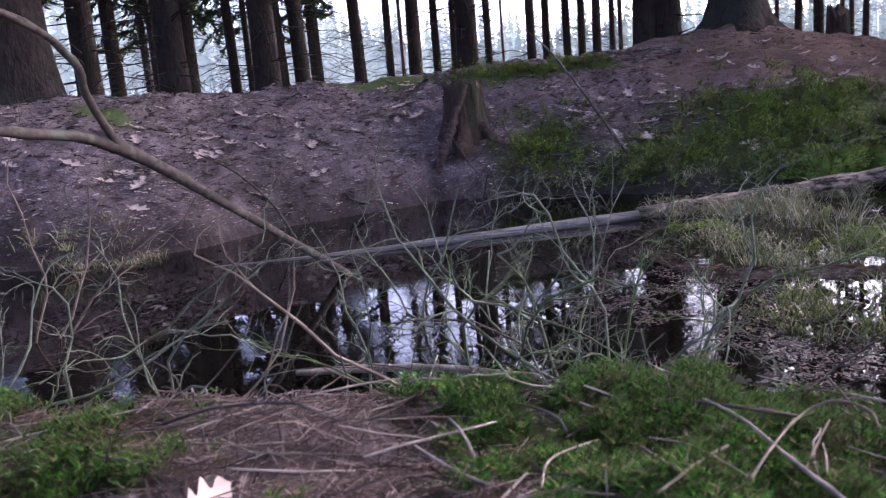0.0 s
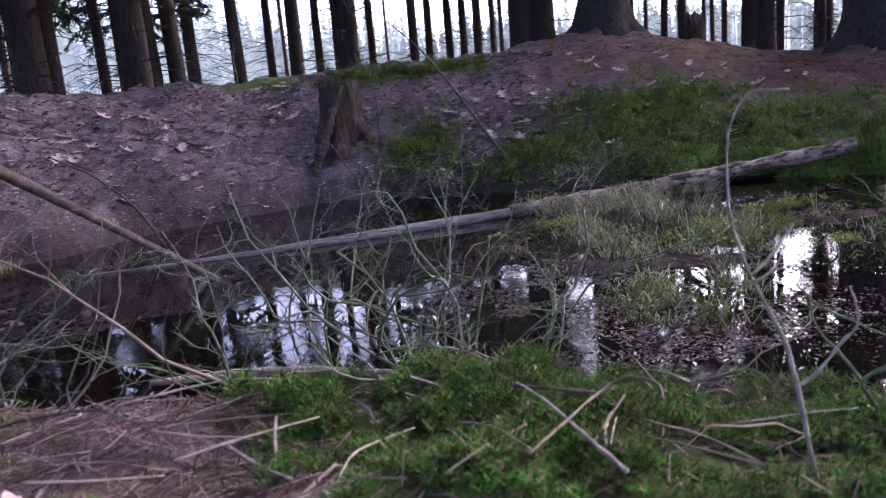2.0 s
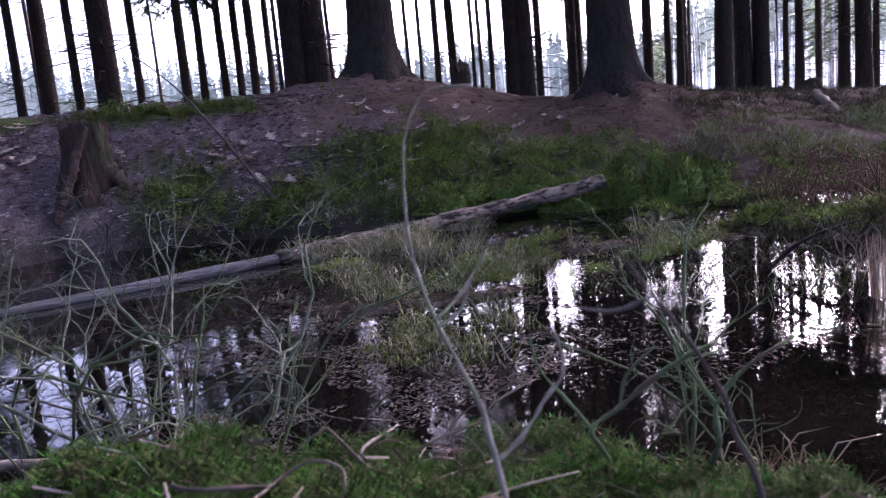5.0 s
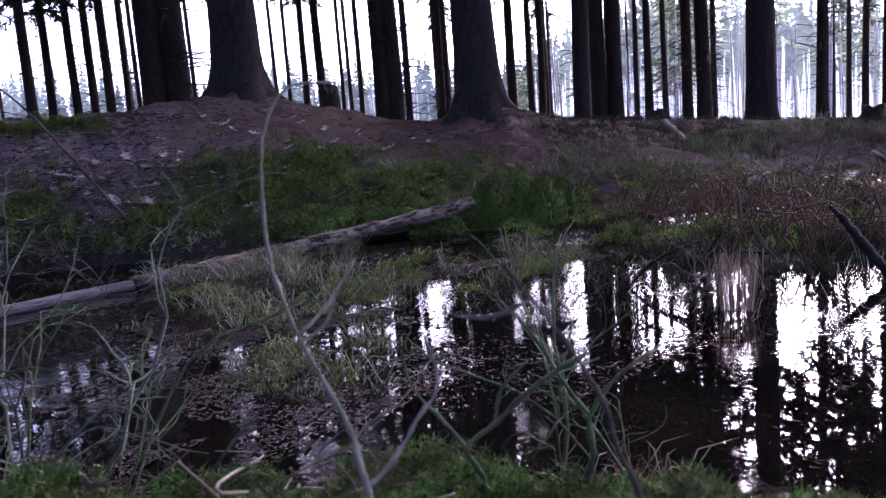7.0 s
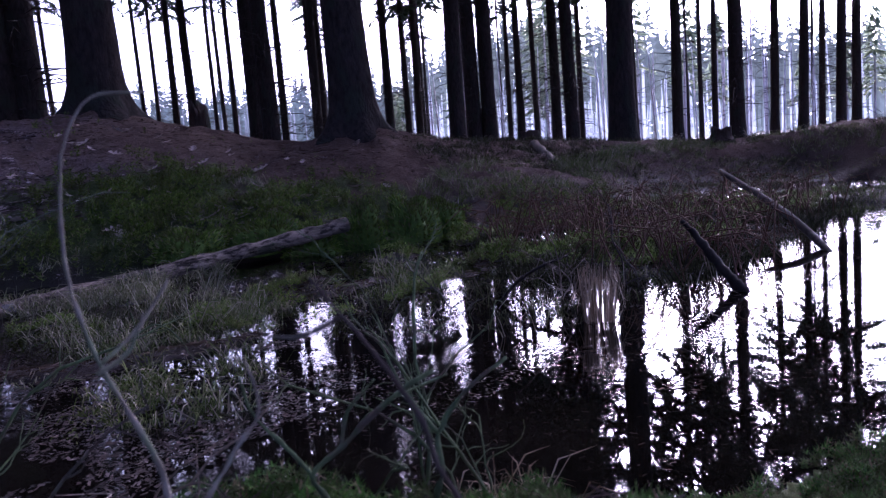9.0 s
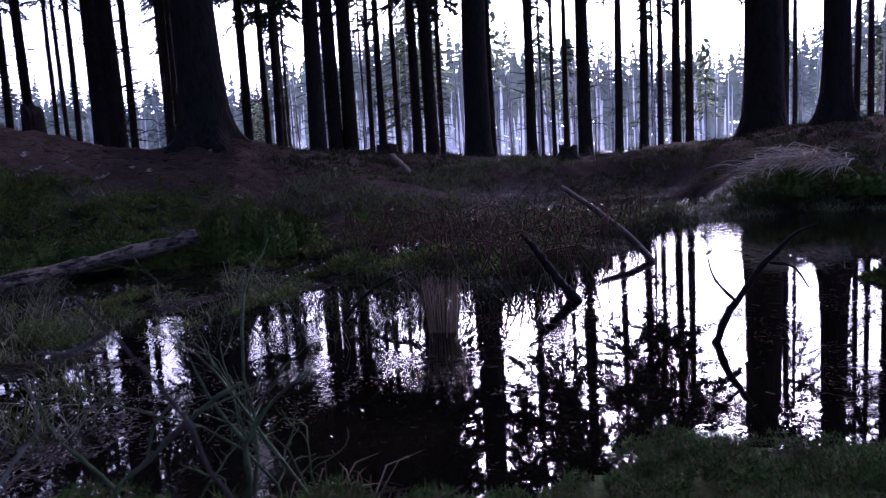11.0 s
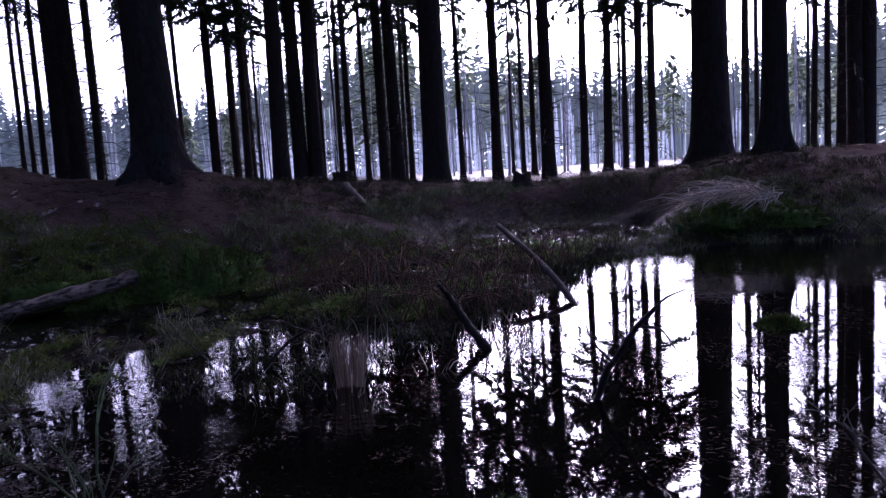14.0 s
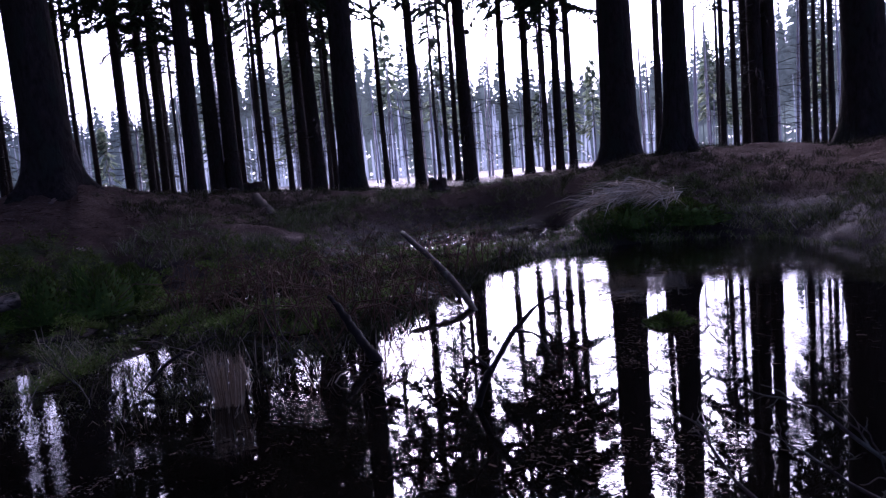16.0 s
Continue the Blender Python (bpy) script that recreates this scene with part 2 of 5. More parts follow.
# ---- mesh helpers ----
class Geo:
    """A growing list of corners and faces that becomes one mesh."""

    def __init__(self):
        self.v, self.f = [], []

    def tube(self, pts, radii, sides=5, cap=True):
        """A bent tapering rod through pts."""
        pts = [Vector(p) for p in pts]
        start = len(self.v)
        side = None
        for k, p in enumerate(pts):
            d = (pts[min(k + 1, len(pts) - 1)] - pts[max(k - 1, 0)]).normalized()
            if side is None:
                side = d.cross((0.31, 0.2, 0.93)).normalized()
            side = (side - d * side.dot(d)).normalized()
            up = d.cross(side)
            for s in range(sides):
                a = 2 * math.pi * s / sides
                self.v.append(p + (side * math.cos(a) + up * math.sin(a)) * radii[k])
        for k in range(len(pts) - 1):
            for s in range(sides):
                a, b2 = start + k * sides + s, start + k * sides + (s + 1) % sides
                self.f.append((a, b2, b2 + sides, a + sides))
        if cap:
            self.f.append(tuple(start + (len(pts) - 1) * sides + s for s in range(sides)))
            self.f.append(tuple(start + s for s in reversed(range(sides))))

    def blade(self, base, tip, width, bend=0.0, across=None):
        """A grass blade: two narrow faces, bent in the middle."""
        base, tip = Vector(base), Vector(tip)
        d = tip - base
        a = (Vector(across) if across else d.cross((random.uniform(-1, 1), random.uniform(-1, 1), 0.3))).normalized() * width / 2
        mid = base + d * 0.55 + Vector((0, 0, bend))
        n = len(self.v)
        self.v += [base - a, base + a, mid + a * 0.8, mid - a * 0.8, tip]
        self.f += [(n, n + 1, n + 2, n + 3), (n + 3, n + 2, n + 4)]

    def quad(self, c, u, w):
        n = len(self.v)
        c, u, w = Vector(c), Vector(u), Vector(w)
        self.v += [c - u - w, c + u - w, c + u + w, c - u + w]
        self.f.append((n, n + 1, n + 2, n + 3))

    def mesh(self, name, mat, smooth=True):
        me = bpy.data.meshes.new(name)
        me.from_pydata([tuple(p) for p in self.v], [], self.f)
        me.materials.append(mat)
        me.polygons.foreach_set("use_smooth", [smooth] * len(me.polygons))
        return me


def part(name, geo, mat, parent, label="", smooth=True):
    ob = new(name, geo.mesh(name, mat, smooth) if isinstance(geo, Geo) else geo)
    ob.parent = parent
    return tagged(ob, label)


def thing(name, geo, mat, label, category, group="", kind="", smooth=True):
    return tagged(new(name, geo.mesh(name, mat, smooth) if isinstance(geo, Geo) else geo), label, category, group, kind)


def smoothstep(a, b, x):
    k = np.clip((x - a) / (b - a), 0, 1)
    return k * k * (3 - 2 * k)


def lattice(ix, iy, seed):
    h = (ix * 374761393 + iy * 668265263 + seed * 1442695041) & 0x7FFFFFFF
    h = ((h ^ (h >> 13)) * 1274126177) & 0x7FFFFFFF
    return ((h ^ (h >> 16)) & 0xFFFF) / 65535.0


def value_noise(x, y, scale, seed=0):
    x, y = np.asarray(x, float) * scale, np.asarray(y, float) * scale
    ix, iy = np.floor(x).astype(np.int64), np.floor(y).astype(np.int64)
    fx, fy = x - ix, y - iy
    fx, fy = fx * fx * (3 - 2 * fx), fy * fy * (3 - 2 * fy)
    a, b2 = lattice(ix, iy, seed), lattice(ix + 1, iy, seed)
    c, d = lattice(ix, iy + 1, seed), lattice(ix + 1, iy + 1, seed)
    return (a + (b2 - a) * fx) * (1 - fy) + (c + (d - c) * fx) * fy - 0.5


# ---- the lie of the land: a hollow with a pond, ringed by banks and mounds ----
HUB = (0.3, 0.0)
SHORE = [(-2.9, 4.3), (-1.7, 4.15), (-1.2, 4.35), (-0.8, 4.9), (-0.3, 5.2), (0.3, 5.58), (0.9, 5.45), (1.5, 5.0), (2.1, 4.6), (2.9, 4.25), (3.8, 4.1),
         (4.6, 4.1), (4.4, 3.85), (3.6, 3.6), (2.8, 3.5), (2.0, 3.65), (1.3, 3.4), (1.0, 2.95), (1.12, 2.5), (1.55, 2.3), (2.4, 2.25), (2.85, 2.2), (3.15, 1.8),
         (3.25, 1.42), (4.1, 1.27), (4.75, 1.42), (5.3, 1.47), (5.9, 1.52), (6.5, 1.15), (7.1, 0.45), (7.2, 0.0), (6.9, -0.5), (6.3, -1.0), (4.8, -1.5), (3.0, -1.6), (1.9, -1.1),
         (1.75, -0.45), (1.95, 0.1), (1.7, 0.38), (1.25, 0.6), (1.1, 0.85), (1.0, 1.05), (0.8, 1.2), (0.45, 1.32), (-0.3, 1.36), (-1.1, 1.6), (-2.2, 2.5), (-3.1, 3.4)]
RIM_AZ = [-180, -100, -60, -26, -15, -3, 5, 15, 24, 35, 43, 52, 60, 70, 79, 86, 96, 115, 180]
RIM_R = [3, 3, 6.0, 6.3, 6.8, 7.0, 7.0, 7.5, 8.3, 8.0, 7.6, 8.5, 10.5, 10.8, 10.2, 9.4, 9.2, 7.5, 3]
RIM_H = [0.35, 0.4, 0.9, 1.0, 0.96, 0.97, 1.04, 1.1, 1.24, 0.86, 0.9, 0.66, 0.58, 0.5, 0.62, 0.77, 0.74, 0.7, 0.35]


# the wet channel between the tongue of land and the mossy bank
CHANNEL = [(2.42, 3.36), (2.85, 3.52), (3.3, 3.6), (3.75, 3.5), (4.1, 3.72), (4.6, 4.02)]
POOLS = [(2.1, 2.47, 0.1), (1.86, 2.1, 0.12), (3.5, 2.95, 0.16), (4.4, 2.9, 0.2), (5.2, 2.75, 0.22), (2.75, 2.95, 0.09),
         (6.7, 2.55, 0.2), (7.3, 2.8, 0.22), (8.0, 2.85, 0.28), (8.5, 2.1, 0.3), (7.7, 1.75, 0.18), (6.2, 3.1, 0.18)]


def shore_distance(x, y):
    """Metres to the shore: below 0 in the water."""
    best, inside = np.full(np.shape(x), 1e9), np.zeros(np.shape(x), bool)
    for (ax, ay), (bx, by) in zip(SHORE, SHORE[1:] + SHORE[:1]):
        dx, dy = bx - ax, by - ay
        k = np.clip(((x - ax) * dx + (y - ay) * dy) / (dx * dx + dy * dy), 0, 1)
        best = np.minimum(best, np.hypot(x - ax - k * dx, y - ay - k * dy))
        inside ^= ((ay > y) != (by > y)) & (x < (bx - ax) * (y - ay) / (by - ay + 1e-12) + ax)
    return np.where(inside, -best, best)


def wetness(x, y):
    """Open water of the channel and the small pools behind the pond: 1 in them, 0 on land."""
    away = np.full(np.shape(x), 1e9)
    for (ax, ay), (bx, by) in zip(CHANNEL, CHANNEL[1:]):
        dx, dy = bx - ax, by - ay
        k = np.clip(((x - ax) * dx + (y - ay) * dy) / (dx * dx + dy * dy), 0, 1)
        away = np.minimum(away, np.hypot(x - ax - k * dx, y - ay - k * dy) - 0.15)
    for cx, cy, r in POOLS:
        away = np.minimum(away, np.hypot((x - cx) / 1.4, y - cy) - r)
    return 1 - smoothstep(-0.03, 0.1, away + 0.09 * value_noise(x, y, 6.0, 55) + 0.05 * value_noise(x, y, 15.0, 56))


def trampled(x, y):
    """The low muddy margin in front of the channel and pools, bare of tall growth."""
    return np.maximum(wetness(x, y), np.maximum(wetness(x + 0.08, y + 0.17), 0.8 * wetness(x + 0.17, y + 0.34))) > 0.4 + 0.5 * value_noise(x, y, 9.0, 59)


def low_land(x, y):
    """The sodden tongue and flats between pond and far bank: 0 to 1."""
    low = np.zeros(np.shape(x))
    for cx, cy, rx, ry in ((2.2, 2.95, 1.5, 0.75), (4.5, 2.45, 2.2, 1.3), (7.6, 2.6, 1.9, 1.3)):
        low = np.maximum(low, 1 - smoothstep(0.7, 1.25, np.hypot((x - cx) / rx, (y - cy) / ry)))
    return low


def ground_z(x, y):
    x, y = np.asarray(x, float), np.asarray(y, float)
    r, az = np.hypot(x - HUB[0], y - HUB[1]), np.degrees(np.arctan2(x - HUB[0], y - HUB[1]))
    s = shore_distance(x, y) + 0.12 * value_noise(x, y, 2.3, 3) + 0.05 * value_noise(x, y, 7.0, 4)
    rim_r, rim_h = np.interp(az, RIM_AZ, RIM_R), np.interp(az, RIM_AZ, RIM_H)
    sp = np.maximum(s, 0)
    u = sp / (sp + np.maximum(rim_r - r, 0) + 1e-6)
    far = rim_h * u ** 0.62
    level = 0.28 - 0.006 * np.minimum(np.maximum(r - 12, 0), 30)
    far = np.where(r > rim_r, level + (rim_h - level) * np.exp(-((r - rim_r) / 3.0) ** 2), far)
    low = low_land(x, y)
    hags = -0.03 * smoothstep(6.0, 7.0, x) - 0.014 * (1 - smoothstep(3.0, 3.6, x)) + 0.012 * sp + 0.045 * value_noise(x, y, 2.1, 15) + 0.03 * value_noise(x, y, 5.3, 16)
    far = far * (1 - low) + np.minimum(far, hags) * low
    near = 0.29 * smoothstep(0.0, 1.0, sp / (0.42 + 0.5 * smoothstep(0.7, 1.2, x))) + 0.02 * sp
    near = near * (1 - 0.2 * smoothstep(0.3, 0.6, x) * smoothstep(0.35, 0.7, y))
    near_side = 1 - smoothstep(1.9, 2.9, r)
    z = near * near_side + far * (1 - near_side)
    wet = -0.02 - 0.3 * smoothstep(0, 0.9, -s)
    z = np.where(s > 0, z, wet)
    hole = wetness(x, y)
    z = np.where(hole > 0, np.minimum(z, z * (1 - hole) - 0.06 * hole), z)
    lumps = 0.10 * value_noise(x, y, 1.1, 7) + 0.06 * value_noise(x, y, 2.9, 8) + 0.055 * value_noise(x, y, 8.0, 9) + 0.025 * value_noise(x, y, 19.0, 10)
    lumps = lumps + (1 - smoothstep(1.2, 1.9, r)) * (0.13 * value_noise(x, y, 5.5, 11) + 0.09 * value_noise(x, y, 13.0, 12))
    return z + lumps * np.clip(0.15 + s * 1.2, 0.1, 1.0) * (0.5 + 0.5 * smoothstep(1.5, 2.1, r)) * (1 - 0.6 * low) * (1 - 0.9 * hole)


def gz(x, y):
    return float(ground_z(np.array([x]), np.array([y]))[0])


def moss_amount(x, y):
    """Where the floor is mossy: 0 to 1."""
    x, y = np.asarray(x, float), np.asarray(y, float)
    m = np.zeros(np.shape(x))
    for cx, cy, rx, ry in ((2.75, 4.95, 0.85, 0.6), (3.4, 4.6, 0.9, 0.4), (1.15, 5.5, 0.4, 0.5), (1.3, 6.7, 0.7, 0.25), (0.0, 6.9, 0.5, 0.15), (2.0, 5.0, 0.5, 0.3), (1.55, 4.95, 0.4, 0.3), (1.0, 5.15, 0.3, 0.2),
                           (0.75, 0.62, 0.5, 0.5), (0.35, 0.95, 0.3, 0.35), (0.3, 0.62, 0.3, 0.2), (-0.45, 0.75, 0.2, 0.25), (-0.6, 1.2, 0.3, 0.12), (-0.2, 1.2, 0.2, 0.08), (0.1, 0.95, 0.15, 0.12), (-0.25, 0.5, 0.2, 0.08),
                           (1.5, 0.1, 0.5, 0.6), (-2.0, 5.6, 0.25, 0.2), (6.9, 0.75, 0.6, 0.35), (4.15, 4.15, 0.6, 0.4)):
        m = np.maximum(m, 1.25 - np.hypot((x - cx) / rx, (y - cy) / ry) * 0.75)
    return np.clip(m + 0.5 * value_noise(x, y, 3.1, 21) + 0.3 * value_noise(x, y, 9.0, 22), 0, 1)


def build_ground():
    """One sheet, fine near the pond, that reaches the horizon."""
    na = 560
    rings = np.concatenate([np.linspace(0.05, 2.2, 75), np.linspace(2.2, 11, 210)[1:], np.geomspace(11, 900, 60)[1:]])
    ang = np.linspace(0, 2 * np.pi, na, endpoint=False)
    r, a = np.meshgrid(rings, ang, indexing="ij")
    x, y = HUB[0] + r * np.sin(a), HUB[1] + r * np.cos(a)
    z = ground_z(x, y)
    nr = len(rings)
    verts = np.stack([x, y, z], -1).reshape(-1, 3)
    i, j = np.meshgrid(np.arange(nr - 1), np.arange(na), indexing="ij")
    j2 = (j + 1) % na
    faces = np.stack([i * na + j, i * na + j2, (i + 1) * na + j2, (i + 1) * na + j], -1).reshape(-1, 4)
    faces = [tuple(q) for q in faces.tolist()] + [tuple(range(na - 1, -1, -1))]
    me = bpy.data.meshes.new("ground")
    me.from_pydata(verts.tolist(), [], [f[::-1] for f in faces])
    me.materials.append(GROUND)
    me.polygons.foreach_set("use_smooth", [True] * len(me.polygons))
    for key, val in (("moss", moss_amount(x, y)), ("needles", smoothstep(0.4, 4.2, x + 1.2 * value_noise(x, y, 1.1, 13) + 0.6 * value_noise(x, y, 4.0, 17))),
                     ("mud", np.maximum(0.9 - 0.9 * smoothstep(0.02, 0.46, z + 0.3 * value_noise(x, y, 1.7, 14) + 0.15 * value_noise(x, y, 6.0, 18)) * smoothstep(0.3, 0.9, np.hypot(x - 0.3, y)) * 1.0, 0.95 * low_land(x, y)) * smoothstep(1.2, 2.2, np.hypot(x - 0.3, y)))):
        me.attributes.new(key, "FLOAT", "POINT").data.foreach_set("value", np.ascontiguousarray(val.reshape(-1), np.float32))
    tagged(new("ground", me), "forest floor of brown needle litter, mud and moss", "ground", kind="structure")


build_ground()
pond = Geo()
n_edge = 64
pond.v = [Vector((2.2, 1.9, 0.0))] + [Vector((2.2 + 7.6 * math.sin(2 * math.pi * k / n_edge), 1.9 + 5.6 * math.cos(2 * math.pi * k / n_edge), 0.0)) for k in range(n_edge)]
pond.f = [(0, 1 + (k + 1) % n_edge, 1 + k) for k in range(n_edge)]
thing("water", pond, WATER, "still dark pond water mirroring the trunks and sky", "water", kind="structure")


# ---- spruces ----
def trunk_mesh(height, dia, flare, seed, sides=20):
    g, rnd = Geo(), random.Random(seed)
    lean = (rnd.uniform(-0.012, 0.012), rnd.uniform(-0.012, 0.012))
    phase, lobes = rnd.uniform(0, 6), rnd.choice((4, 5, 6))
    hs = [-0.35, -0.1, 0.0, 0.06, 0.13, 0.22, 0.34, 0.5, 0.75, 1.1, 1.6, 2.3, 3.2, 4.5, 6.5, 9.0, 12.0, 16.0, 20.0, height]
    for h in hs:
        base = dia / 2 * (1 - 0.93 * max(h - 0.5, 0) / height) + (flare * math.exp(-max(h, -0.1) / 0.17) + flare * 0.35 * math.exp(-max(h, 0) / 0.5))
        for s in range(sides):
            a = 2 * math.pi * s / sides
            lobe = 1 + 0.35 * math.cos(lobes * a + phase) * math.exp(-max(h, 0) / 0.16) * min(flare * 6, 1) + 0.025 * math.cos(3 * a + h * 1.7 + phase) + rnd.uniform(-0.02, 0.02)
            g.v.append(Vector((base * lobe * math.cos(a) + lean[0] * max(h, 0) + 0.012 * math.sin(h * 0.9 + phase), base * lobe * math.sin(a) + lean[1] * max(h, 0), h)))
    for k in range(len(hs) - 1):
        for s in range(sides):
            a, b2 = k * sides + s, k * sides + (s + 1) % sides
            g.f.append((a, b2, b2 + sides, a + sides))
    g.f.append(tuple((len(hs) - 1) * sides + s for s in range(sides)))
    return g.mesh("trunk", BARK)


def dead_twigs_mesh(seed, low, high, count, r0):
    """Dry branch stubs and drooping twigs below the living crown."""
    g, rnd = Geo(), random.Random(seed)
    for _ in range(count):
        h, a = rnd.uniform(low, high), rnd.uniform(0, 2 * math.pi)
        ln = rnd.uniform(0.15, 0.5) if rnd.random() < 0.5 else rnd.uniform(0.5, 1.5)
        d = Vector((math.cos(a), math.sin(a), rnd.uniform(-0.25, 0.35)))
        p = Vector((math.cos(a) * r0 * 0.9, math.sin(a) * r0 * 0.9, h))
        q, e = p + d * ln * 0.5, p + d * ln + Vector((rnd.uniform(-0.1, 0.1), rnd.uniform(-0.1, 0.1), -0.25 * ln))
        g.tube([p, q, e], [0.012, 0.008, 0.003], 4, False)
        for _ in range(int(ln * 5)):
            k = rnd.uniform(0.3, 1)
            s = p + (e - p) * k
            g.tube([s, s + Vector((rnd.uniform(-0.25, 0.25), rnd.uniform(-0.25, 0.25), rnd.uniform(-0.2, 0.08)))], [0.005, 0.002], 3, False)
    return g.mesh("dead_branches", BARK)


def crown_mesh(seed, low, height, reach, density=1.0):
    """Whorls of drooping branches hung with needle sprays."""
    g, rnd = Geo(), random.Random(seed)
    h = low
    while h < height:
        t = (h - low) / (height - low)
        full = min(1.0, 0.6 + t * 4.0)
        for _ in range(5 if t > 0.08 else 4):
            a = rnd.uniform(0, 2 * math.pi)
            ln = reach * (1.02 - t) * rnd.uniform(0.6, 1.1) * (0.55 + 0.45 * full)
            out = Vector((math.cos(a), math.sin(a), 0))
            pts = [Vector((0, 0, h)) + out * ln * k + Vector((0, 0, ln * (0.1 * k - 0.38 * k * k))) for k in (0.04, 0.4, 0.75, 1.0)]
            g.tube(pts, [0.022, 0.015, 0.009, 0.003], 3, False)
            side = out.cross((0, 0, 1))
            n = max(3, int(ln * 8.5 * density * (0.4 + 0.6 * full) * (1.0 if t < 0.4 else 0.6)))
            for _ in range(n):
                k = rnd.uniform(0.18, 1.0)
                c = Vector((0, 0, h)) + out * ln * k + Vector((0, 0, ln * (0.1 * k - 0.38 * k * k)))
                sgn = rnd.choice((-1, 1))
                d = (out * rnd.uniform(0.2, 0.9) + side * sgn * rnd.uniform(0.3, 1) + Vector((0, 0, rnd.uniform(-0.9, 0.05)))).normalized()
                size = rnd.uniform(0.13, 0.36)
                e = c + d * size
                across = d.cross((rnd.uniform(-0.5, 0.5), rnd.uniform(-0.5, 0.5), 1)).normalized()
                for j in range(3):
                    b2 = c + (e - c) * (j / 3)
                    tip = b2 + (d * 0.75 + across * (0.7 if j % 2 else -0.7)) * size * 0.55
                    g.blade(b2, tip, 0.055, -0.01, d.cross(across) + across * 0.8)
                g.blade(c, e, 0.07, 0, across)
        h += rnd.uniform(0.28, 0.5)
    return g.mesh("crown", NEEDLES, False)


TALL = 24.0
TRUNKS = [trunk_mesh(TALL, 0.36, 0.05 + 0.02 * k, 40 + k) for k in range(4)]
BIG_TRUNKS = [trunk_mesh(TALL, 0.36, 0.095, 50 + k, 28) for k in range(3)]
TWIGS = [dead_twigs_mesh(60 + k, 0.9, 9.0, 170, 0.15) for k in range(3)]
FEW_TWIGS = dead_twigs_mesh(66, 3.0, 9.0, 45, 0.16)
CROWNS = [crown_mesh(70 + k, 5.0 + 0.8 * k, TALL, 3.4, 3.2) for k in range(3)]
DENSE_CROWNS = [crown_mesh(76 + k, 3.7 + 0.7 * k, TALL, 3.2, 3.3) for k in range(3)]
HIGH_CROWNS = [crown_mesh(80 + k, 5.6 + 0.8 * k, TALL, 2.7, 2.7) for k in range(3)]
NARROW_CROWNS = [crown_mesh(86 + k, 3.4 + 0.5 * k, TALL, 1.7, 3.3) for k in range(3)]
TOP_CROWNS = [crown_mesh(90 + k, 8.5 + k, TALL, 2.6, 2.6) for k in range(2)]


# x, y, diameter
BIG = [(-3.1, 6.75, 0.56), (3.75, 7.85, 0.48), (5.47, 5.92, 0.42), (11.2, 1.6, 0.49), (9.55, 0.62, 0.27), (9.63, -1.3, 0.43)]
# added: the first five stand left of the view and darken the mirrored sky
MIDDLE = [(-6.4, 12.5, 0.38), (-8.1, 13.5, 0.36), (-7.0, 9.8, 0.36), (-10.2, 16.0, 0.36), (-12.2, 20.0, 0.36), (-4.83, 12.88, 0.42), (-6.1, 17.86, 0.36), (-2.97, 11.06, 0.42), (-4.04, 16.35, 0.36), (-1.82, 12.08, 0.42), (-2.22, 16.7, 0.36), (-1.75, 16.75, 0.36),
          (-1.85, 21.37, 0.36), (-0.64, 21.44, 0.36), (0.8, 18.85, 0.36), (1.62, 14.39, 0.42), (4.2, 11.93, 0.42), (4.54, 11.81, 0.42), (9.82, 13.93, 0.36),
          (9.4, 12.85, 0.36), (12.27, 10.32, 0.36), (14.37, 11.58, 0.36), (14.59, 11.31, 0.36), (17.0, 10.5, 0.36), (10.1, 5.36, 0.37), (18.78, 6.96, 0.36),
          (21.81, 0.19, 0.36), (20.03, -0.08, 0.36), (20.16, -0.3, 0.36)]
THIN = [(-8.06, 26.91, 0.3), (-4.08, 21.46, 0.3), (0.25, 26.22, 0.3), (1.85, 26.15, 0.3), (3.92, 27.82, 0.3), (4.48, 22.69, 0.3), (5.95, 27.46, 0.3), (6.68, 27.29, 0.3),
        (7.23, 27.29, 0.3), (6.78, 23.77, 0.3), (12.61, 21.31, 0.3), (18.19, 21.79, 0.3), (17.51, 17.68, 0.3), (20.72, 19.43, 0.3), (23.87, 15.41, 0.3), (18.64, 12.04, 0.3),
        (20.25, 9.12, 0.3), (27.08, 8.77, 0.3), (25.54, 7.4, 0.3), (25.81, 6.4, 0.3), (27.74, 6.42, 0.3), (30.37, 3.64, 0.3), (28.58, -1.39, 0.3)]
FAR = [(-7.31, 25.18), (-4.42, 25.84), (1.09, 39.33), (2.46, 26.1), (8.27, 51.81), (14.4, 36.78), (18.03, 35.17), (18.54, 34.9), (12.94, 23.01), (20.9, 33.56), (21.26, 33.34),
       (17.39, 26.46), (16.93, 20.3), (33.35, 40.88), (28.5, 27.56), (38.82, 35.75), (42.13, 31.81), (21.59, 15.45), (27.26, 16.43), (28.3, 14.56), (48.41, 21.18), (36.63, 15.34),
       (29.56, 11.82), (50.91, 14.15), (30.75, 8.26), (39.45, 4.28), (52.75, 2.85), (31.79, 1.41), (31.81, 0.95), (39.8, -2.18), (39.79, -2.53), (31.91, -2.38)]
